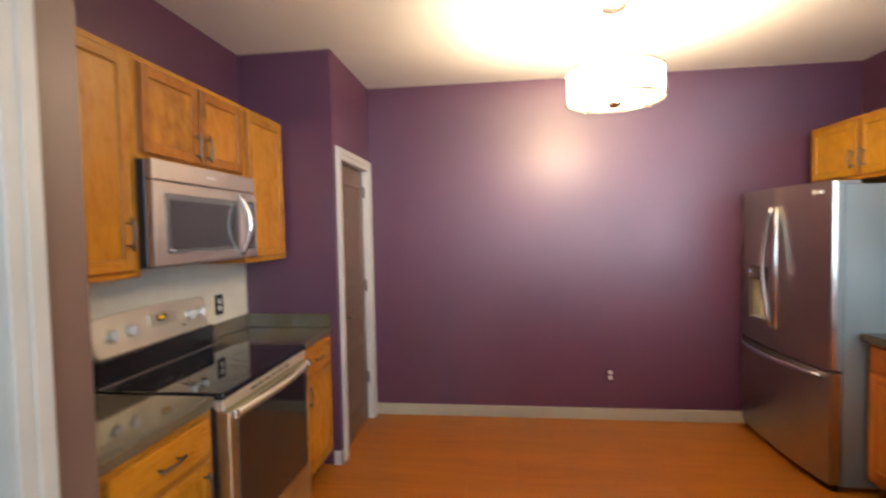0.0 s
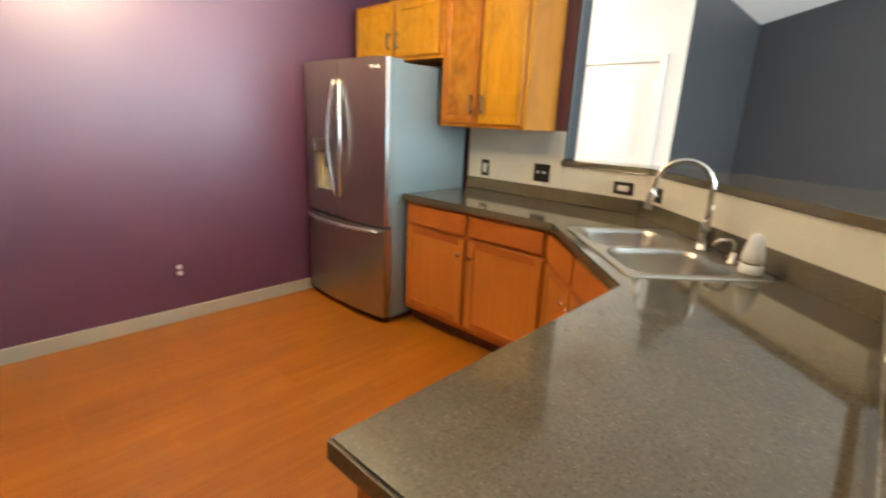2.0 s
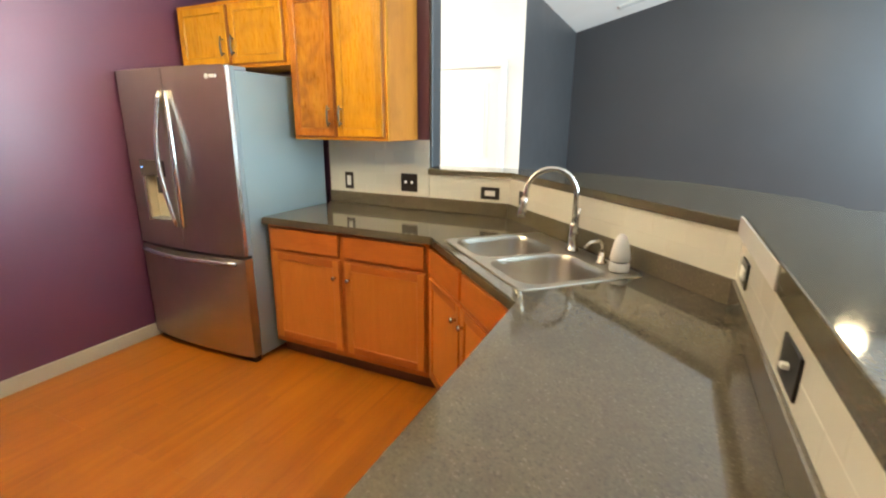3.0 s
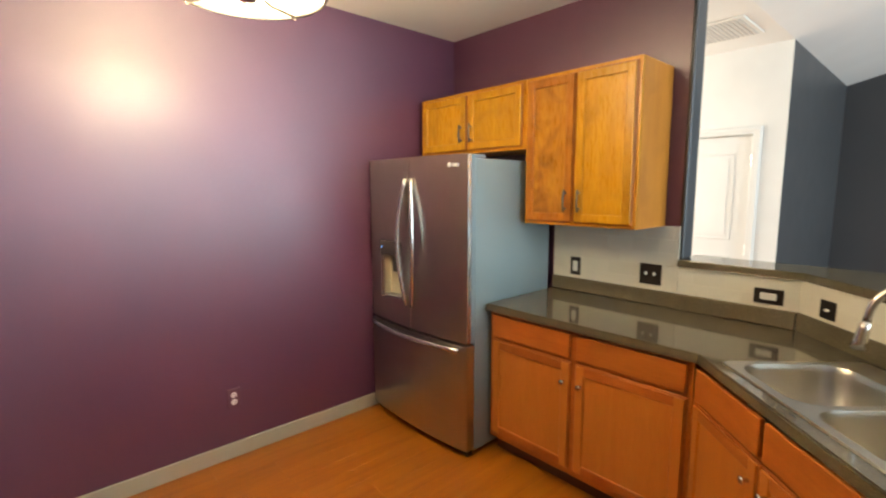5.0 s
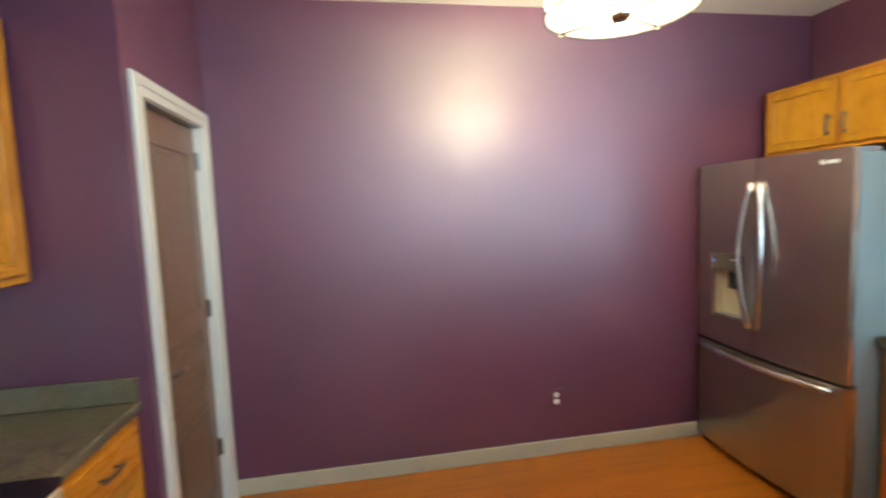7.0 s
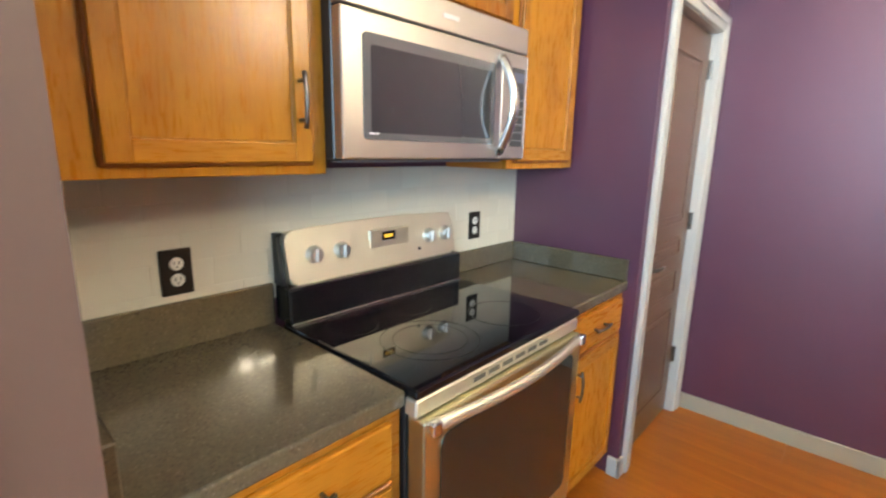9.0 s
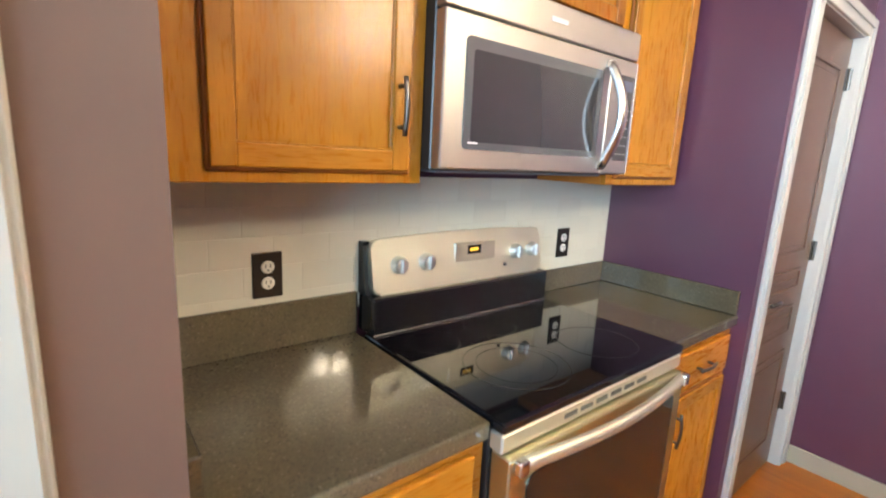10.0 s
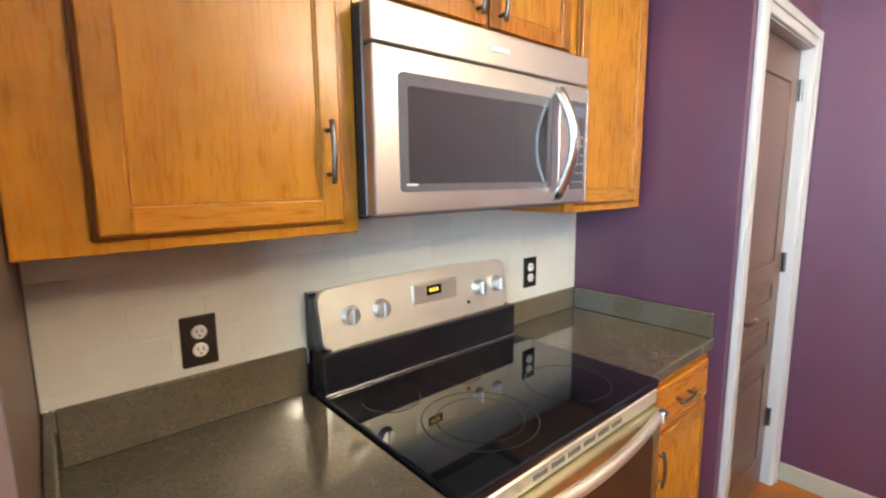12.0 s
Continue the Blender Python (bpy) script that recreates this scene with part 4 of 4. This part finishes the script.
part("display", box(0.675, 0.73, -0.0093, -0.0084, 1.655, 1.685), mat("dim_display", (0.10, 0.11, 0.16), 0.2), cp)
bm = tube(arc((0.597, -0.015, 1.43), (0.597, -0.015, 1.72), (0.0, -0.052, 0), 14), 0.012, 12)
bm.transform(Matrix.Translation((0.597, 0, 0)) @ Matrix.Diagonal((1.55, 1.0, 1.0, 1.0)) @ Matrix.Translation((-0.597, 0, 0)))
add_box(bm, 0.585, 0.609, -0.02, -0.004, 1.42, 1.445, 0.003)
add_box(bm, 0.585, 0.609, -0.02, -0.004, 1.705, 1.73, 0.003)
part("handle", bm, BRIGHT, md, "bright bowed steel handle", True)
part("logo_mark", box(0.335, 0.40, -0.0055, -0.003, 1.782, 1.794), PRINT, mw)
part("logo_mark", box(0.075, 0.105, -0.0095, -0.008, 1.468, 1.472), PRINT, md)
part("underside", box(0.04, 0.71, 0.06, 0.33, 1.398, 1.405), GREY_PLASTIC, mw)

# ---- refrigerator: fronts face west ----
fr = thing("refrigerator", pose(1.897, 4.245, 0, 0, 0, -90), "stainless french-door refrigerator with water dispenser", "refrigerator")
FW = 0.935
part("body", box(0.005, FW - 0.005, 0.06, 0.765, 0.03, 1.735, 0.006, 2), FRIDGE_SIDE, fr, "blue-grey enamelled body")
part("hinge_cover", box(FW - 0.1, FW - 0.01, 0.01, 0.15, 1.735, 1.757, 0.006, 2), GREY_PLASTIC, fr)
part("hinge_cover", box(0.01, 0.1, 0.01, 0.15, 1.735, 1.757, 0.006, 2), GREY_PLASTIC, fr)


def bowed(x0, x1, z0, z1, swell=0.035):
    """a door slab whose front follows one shallow bow over the whole width"""
    n = 12
    pts = []
    for i in range(n + 1):
        x = x0 + (x1 - x0) * i / n
        pts.append((x, -swell * (1 - ((x - FW / 2) / (FW / 2)) ** 2) - 0.005))
    return prism([(x0, 0.052)] + pts + [(x1, 0.052)], z0, z1, 0.005, 2, "both")


def bow(x, swell=0.035):
    return -swell * (1 - ((x - FW / 2) / (FW / 2)) ** 2) - 0.005


# the dispenser bay is sunk into its door
BX0, BX1, BZ0, BZ1, XE = 0.17, 0.372, 0.862, 1.142, FW / 2 - 0.003
xs = [XE * i / 12 for i in range(13)]
whole = [(0, 0.052)] + [(x, bow(x)) for x in xs] + [(XE, 0.052)]
notch = [(0, 0.052)] + [(x, bow(x)) for x in xs if x < BX0] + [(BX0, bow(BX0)), (BX0, 0.035), (BX1, 0.035), (BX1, bow(BX1))] + [(x, bow(x)) for x in xs if x > BX1] + [(XE, 0.052)]
bm = prism(whole, 0.695, BZ0)
add_prism(bm, notch, BZ0, BZ1)
add_prism(bm, whole, BZ1, 1.757, 0.005, 2)
dl = part("door", bm, STEEL_V, fr, "brushed stainless upper door with dispenser")
dr = part("door", bowed(FW / 2 + 0.003, FW, 0.695, 1.757), STEEL_V, fr, "brushed stainless upper door")
dz = part("drawer", bowed(0.0, FW, 0.045, 0.68), STEEL_V, fr, "brushed stainless freezer drawer")
part("door_edge", box(FW - 0.001, FW + 0.003, -0.004, 0.022, 0.70, 1.754, 0.001), BRIGHT, dr, "bright rounded door edge")
part("door_seam", box(FW - 0.001, FW + 0.001, 0.024, 0.032, 0.70, 1.752), GREY_PLASTIC, dr, "dark seam")
part("door_liner", box(FW - 0.001, FW + 0.0015, 0.033, 0.050, 0.70, 1.752), FRIDGE_SIDE, dr, "grey door liner")
part("gasket", box(0.012, FW - 0.012, 0.052, 0.06, 0.05, 1.73), BLACK, fr)
part("base_grille", box(0.02, FW - 0.02, 0.02, 0.06, 0.0, 0.045), BLACK, fr, "black base grille")
for x, s in ((FW / 2 - 0.028, -1), (FW / 2 + 0.028, 1)):
    bm = tube(arc((x, -0.046, 0.84), (x, -0.046, 1.63), (s * 0.045, -0.034, 0), 18), 0.0145, 12)
    part("handle", bm, BRIGHT, dl if s < 0 else dr, "bright bowed steel handle", True)
bm = tube(arc((0.05, -0.03, 0.652), (FW - 0.05, -0.03, 0.652), (0, -0.055, 0), 16), 0.015, 12)
part("handle", bm, BRIGHT, dz, "bright bowed steel handle", True)
disp = part("dispenser", box(BX0 - 0.022, BX1 + 0.012, -0.041, -0.02, BZ1 - 0.004, 1.235, 0.004, 2), mat("dispenser_panel", (0.075, 0.062, 0.055), 0.22), dl, "dark water and ice dispenser panel")
BAY = mat("dispenser_bay", (0.62, 0.58, 0.42), 0.3)
bm = box(BX0 + 0.004, BX1 - 0.004, 0.030, 0.0345, BZ0 + 0.004, BZ1 - 0.004)
add_box(bm, BX0 + 0.0005, BX0 + 0.0035, -0.018, 0.034, BZ0 + 0.004, BZ1 - 0.004)
add_box(bm, BX1 - 0.0035, BX1 - 0.0005, -0.030, 0.034, BZ0 + 0.004, BZ1 - 0.004)
part("bay_lining", bm, BAY, disp, "pale recessed bay lining")
part("drip_tray", box(BX0 + 0.004, BX1 - 0.004, -0.034, 0.029, BZ0 + 0.0005, BZ0 + 0.012, 0.002), GREY_PLASTIC, disp, "grey drip tray")
part("dispenser_rim", box(BX0 - 0.02, BX0 - 0.002, -0.034, -0.018, BZ0 - 0.01, BZ1 - 0.006, 0.003), BRIGHT, disp, "bright steel rim")
part("paddle", prism([(0.24, -0.004), (0.31, -0.004), (0.30, -0.012), (0.25, -0.012)], 1.03, 1.13, 0.002), SLOT, disp, "dark paddle")
part("indicator", box(0.165, 0.175, -0.0425, -0.039, 1.185, 1.193), BLUE_LED, disp, "blue indicator light")
part("indicator", box(0.315, 0.327, -0.0425, -0.039, 1.20, 1.208), WHITE_PLASTIC, disp)
part("logo_mark", lathe([(0.014, 0), (0.014, 0.003)], (FW - 0.125, bow(FW - 0.125), 1.70), "y", 18), PRINT, dr, "pale round mark")
part("logo_mark", box(FW - 0.106, FW - 0.06, bow(FW - 0.106) - 0.0015, bow(FW - 0.06), 1.691, 1.709), PRINT, dr, "pale word mark")

# ---- plates on the walls ----


def plate(m, kind, label, name, wide=0.076, high=0.12, material=None):
    ob = thing(name, m, label, {"outlet": "power outlet"}.get(kind, "light switch"), "wall plates")
    part("plate", box(-wide / 2, wide / 2, -0.006, 0, -high / 2, high / 2, 0.003, 2), material or BRONZE, ob)
    if kind == "outlet":
        for z in (-0.021, 0.021):
            s = part("socket", lathe([(0.0165, 0.004), (0.0165, 0.008), (0.015, 0.0095)], (0, 0, z), "y", 18), WHITE_PLASTIC, ob, "white socket")
            for x in (-0.006, 0.006):
                part("slot", box(x - 0.0012, x + 0.0012, -0.0104, -0.009, z - 0.001, z + 0.008), SLOT, s)
            part("slot", lathe([(0.0025, 0.009), (0.0025, 0.0104)], (0, 0, z - 0.008), "y", 10), SLOT, s)
    elif kind == "rocker":
        part("rocker", box(-0.0165, 0.0165, -0.010, -0.004, -0.033, 0.033, 0.003), WHITE_PLASTIC, ob, "white rocker")
    elif kind == "toggles":
        for x in (-0.023, 0.023):
            bm = box(x - 0.005, x + 0.005, -0.018, -0.004, -0.004, 0.012, 0.002)
            part("toggle", bm, WHITE_PLASTIC, ob, "white toggle")
    elif kind == "toggle":
        part("toggle", box(-0.005, 0.005, -0.018, -0.004, -0.004, 0.012, 0.002), WHITE_PLASTIC, ob, "white toggle")
    return ob


plate(pose(WEST + 0.009, 1.887, 1.119, 0, 0, 90), "outlet", "white double outlet in a dark bronze plate", "power_outlet")
plate(pose(WEST + 0.009, 3.089, 1.113, 0, 0, 90), "outlet", "white double outlet in a dark bronze plate", "power_outlet")
plate(pose(EAST - 0.009, 3.134, 1.077, 0, 0, -90), "rocker", "white rocker switch in a dark bronze plate", "light_switch", 0.07, 0.115)
plate(pose(EAST - 0.009, 2.655, 1.087, 0, 0, -90), "toggles", "two white toggles in a wide bronze plate", "light_switch", 0.122, 0.118)
plate(pose(EAST - 0.009, 2.092, 1.055, 0, 90, -90), "rocker", "white rocker switch in a sideways bronze plate", "light_switch", 0.074, 0.12)
dp = b - d * 0.17 + nrm * 0.009
plate(Matrix.Translation((dp.x, dp.y, 1.055)) @ pose(0, 0, 0, 0, 90, -135), "toggle", "white toggle in a sideways bronze plate", "light_switch", 0.08, 0.085)
plate(pose(0.935, TILE_Y + 0.009, 1.062, 0, 90, 180), "toggle", "white toggle in a sideways bronze plate", "light_switch", 0.08, 0.12)
plate(pose(1.50, TILE_Y + 0.009, 1.065, 0, 90, 180), "rocker", "white rocker switch in a sideways bronze plate", "light_switch", 0.074, 0.10)
plate(pose(0.455, TILE_Y + 0.009, 1.05, 0, 90, 180), "toggle", "white toggle in a sideways bronze plate", "light_switch", 0.08, 0.12)
ob = plate(pose(0.925, NORTH, 0.358, 0, 0, 0), "outlet", "white double outlet in a plum plate low on the wall", "power_outlet", 0.076, 0.12, mat("plum_plate", (0.10, 0.04, 0.06), 0.35))

# ---- pendant lamp ----
LX, LY = 0.69, 3.11
pl = thing("pendant_lamp", pose(LX, LY, 0), "lit drum pendant lamp with sheer shade and nickel frame", "pendant lamp")
part("canopy", lathe([(0.058, CEIL_Z - 0.022), (0.065, CEIL_Z - 0.016), (0.065, CEIL_Z)], (0, 0, 0), "z", 28), NICKEL, pl, "nickel ceiling canopy", True)
part("rod", tube([(0, 0, 2.25), (0, 0, CEIL_Z - 0.02)], 0.006, 10), NICKEL, pl)
Z0, Z1, R = 2.195, 2.345, 0.243


def hoop(r, z, sec):
    pts = [(r * math.cos(2 * math.pi * i / 48), r * math.sin(2 * math.pi * i / 48), z) for i in range(49)]
    return tube(pts, sec, 6)


bm = bmesh.new()
n = 48
lo = [bm.verts.new((R * math.cos(2 * math.pi * i / n), R * math.sin(2 * math.pi * i / n), Z0)) for i in range(n)]
hi = [bm.verts.new((R * math.cos(2 * math.pi * i / n), R * math.sin(2 * math.pi * i / n), Z1)) for i in range(n)]
bridge(bm, lo, hi)
part("shade", bm, SHADE, pl, "sheer white cloth shade", True)
part("diffuser", lathe([(R - 0.004, Z0 + 0.012), (R - 0.004, Z0 + 0.014)], (0, 0, 0), "z", 48), SHADE, pl, "frosted bottom diffuser")
# hoops and arms get the darkened nickel for a silhouette against the glow
part("top_hoop", hoop(R + 0.004, Z1, 0.0055), NICKEL_SILHOUETTE, pl)
part("bottom_hoop", hoop(R + 0.004, Z0, 0.0055), NICKEL_SILHOUETTE, pl)
for i in range(4):
    c, s = math.cos(0.5 + i * math.pi / 2), math.sin(0.5 + i * math.pi / 2)
    part("arm", tube([(0, 0, Z0 + 0.02), (c * 0.12, s * 0.12, Z0 - 0.008), (c * R, s * R, Z0)], 0.0055, 8), NICKEL_SILHOUETTE, pl)
    part("stay", tube([(c * (R + 0.004), s * (R + 0.004), Z0 - 0.012), (c * (R + 0.004), s * (R + 0.004), Z1 + 0.012)], 0.004, 6), NICKEL, pl)
    part("top_arm", tube([(0, 0, Z1 + 0.004), (c * R, s * R, Z1)], 0.004, 6), NICKEL, pl)
    c2, s2 = math.cos(1.28 + i * math.pi / 2), math.sin(1.28 + i * math.pi / 2)
    part("bulb", lathe([(0.008, -0.05), (0.022, -0.02), (0.026, 0.0), (0.018, 0.024), (0.004, 0.036)], (c2 * 0.11, s2 * 0.11, 2.268), "z", 14), BULB, pl, "glowing bulb", True)
    part("socket", lathe([(0.011, -0.074), (0.011, -0.05)], (c2 * 0.11, s2 * 0.11, 2.268), "z", 12), NICKEL, pl)
    part("socket_arm", tube([(0, 0, 2.215), (c2 * 0.11, s2 * 0.11, 2.2)], 0.004, 6), NICKEL, pl)
    lamp("bulb_light", "POINT", LAMP_W, (1.0, 0.83, 0.59), Matrix.Translation((LX + c2 * 0.11, LY + s2 * 0.11, 2.262)), 0.085)
part("hub", lathe([(0.008, 2.160), (0.028, 2.166), (0.037, 2.182), (0.032, 2.200), (0.012, 2.22)], (0, 0, 0), "z", 20), NICKEL, pl, "nickel hub with finial", True)

# ---- hall and living ceiling ----
gr = thing("return_air_grille", pose(3.97, 2.80, CEIL_Z), "white slatted return air grille in the hall ceiling", "vent grille")
part("frame", box(-0.25, 0.25, -0.22, 0.22, -0.012, 0.0, 0.003), WHITE_PLASTIC, gr)
for i in range(13):
    y = -0.18 + i * 0.03
    part("slat", box(-0.215, 0.215, y - 0.009, y + 0.009, -0.016, -0.0125), mat("grille_grey", (0.58, 0.58, 0.56), 0.5) if i == 0 else bpy.data.materials["grille_grey"], gr)
rgx, rgy = 6.56, 1.73
rgz = CEIL_Z + RISE * (LIVING_N - rgy)
rgst = thing("ceiling_register", Matrix.Translation((rgx, rgy, rgz)) @ pose(0, 0, 0, -math.degrees(math.atan(RISE)), 0, 0) @ pose(0, 0, 0, 0, 0, 90), "white air register in the sloping ceiling", "vent grille")
part("frame", box(-0.16, 0.16, -0.07, 0.07, -0.01, 0.004, 0.002), WHITE_PLASTIC, rgst)
for i in range(5):
    part("slat", box(-0.135, 0.135, -0.048 + i * 0.024 - 0.006, -0.048 + i * 0.024 + 0.006, -0.013, -0.0105), bpy.data.materials["grille_grey"], rgst)
cl = thing("ceiling_lamp", pose(4.75, -0.42, 0), "lit glass globe lamp hanging from the vault", "ceiling lamp")
part("rod", tube([(0, 0, 2.78), (0, 0, CEIL_Z + RISE * (LIVING_N + 0.42))], 0.008, 8), NICKEL, cl)
part("globe", lathe([(0.02, 2.60), (0.09, 2.63), (0.12, 2.70), (0.09, 2.77), (0.02, 2.80)], (0, 0, 0), "z", 20), BULB, cl, "glowing globe", True)

# ---- wall tiles ----
TL, TH, GAP = 0.152, 0.076, 0.0009


def tile_mesh(length, height):
    bm = box(0, length, -0.008, 0, 0, height)
    front = min(bm.faces, key=lambda f: f.calc_center_median().y)
    bmesh.ops.bevel(bm, geom=list(front.edges), offset=0.0006, segments=1, affect="EDGES")
    bmesh.ops.recalc_face_normals(bm, faces=bm.faces)
    me = bpy.data.meshes.new("tile")
    bm.to_mesh(me)
    bm.free()
    me.materials.append(TILE)
    return me


TILES = {}


def tiled(name, m, width, z0, z1, skip=None):
    """tiles on a wall face: local x along the wall, front towards -y"""
    back = structure(name, box(0, width, -0.0074, 0, z0, z1), GROUT, "white glazed subway tile backsplash", "backsplash")
    back.matrix_world = m
    row, z = 0, z0
    while z < z1 - 0.01:
        h = min(TH, z1 - z)
        x = -(TL / 2) if row % 2 else 0.0
        while x < width - 0.004:
            p, q = max(x, 0), min(x + TL, width)
            if q - p > 0.01:
                key = (round(q - p - GAP, 3), round(h - GAP, 3))
                if key not in TILES:
                    TILES[key] = tile_mesh(*key)
                t = new("tile", TILES[key])
                t.parent = back
                t.location = (p + GAP / 2, -0.0005 * random.random(), z + GAP / 2)
            x += TL
        z += TH
        row += 1


tiled("backsplash_west", pose(WEST, 1.600, 0, 0, 0, 90), JOG_Y - 1.602, 0.99, 1.372)
tiled("backsplash_east", pose(EAST, 3.30, 0, 0, 0, -90), 0.79, 0.985, 1.362)
tiled("backsplash_bar_east", pose(EAST, 2.508, 0, 0, 0, -90), 0.54, 0.985, BAR_LOW + 0.002)
tiled("backsplash_diagonal", Matrix.Translation((b.x, b.y, 0)) @ pose(0, 0, 0, 0, 0, math.degrees(math.atan2(-d.y, -d.x))), (b - a).length, 0.985, BAR_LOW + 0.002)
tiled("backsplash_bar_south", pose(1.655, TILE_Y, 0, 0, 0, 180), 1.375, 0.985, BAR_LOW - 0.004)

# ---- floor planks ----
structure("floor_base", box(-2.3, 7.3, SOUTH - 0.12, 5.6, -0.12, -0.009), mat("subfloor", (0.12, 0.05, 0.02), 0.8))
fl = structure("floor", box(-2.3, 7.3, SOUTH - 0.12, 0.0, -0.009, 0.0), FLOOR_WOOD, "orange wood laminate plank floor", "floor")
part("floor_rest", box(EAST + 0.12, 7.3, 0.0, 5.6, -0.009, 0.0), FLOOR_WOOD, fl)
part("floor_rest", box(-2.3, -1.06, 0.0, 5.0, -0.009, 0.0), FLOOR_WOOD, fl)
PLANKS = {}
PW, PLEN = 0.127, 1.21


def plank(length, width):
    key = (round(length, 3), round(width, 3))
    if key not in PLANKS:
        bm = box(0, length - 0.0005, 0, width - 0.0005, -0.008, 0.0)
        top = max(bm.faces, key=lambda f: f.calc_center_median().z)
        bmesh.ops.bevel(bm, geom=list(top.edges), offset=0.0003, segments=1, affect="EDGES")
        me = bpy.data.meshes.new("plank")
        bm.to_mesh(me)
        bm.free()
        me.materials.append(FLOOR_WOOD)
        PLANKS[key] = me
    return PLANKS[key]


y = 0.0
rng = random.Random(5)
while y < NORTH - 0.001:
    w = min(PW, NORTH - y)
    x = -1.06 - rng.choice((0.0, 0.3, 0.6, 0.9))
    while x < EAST + 0.12:
        p, q = max(x, -1.06), min(x + PLEN, EAST + 0.12)
        if q - p > 0.02:
            o = new("plank", plank(q - p, w))
            o.parent = fl
            o.location = (p, y, 0)
        x += PLEN
    y += PW
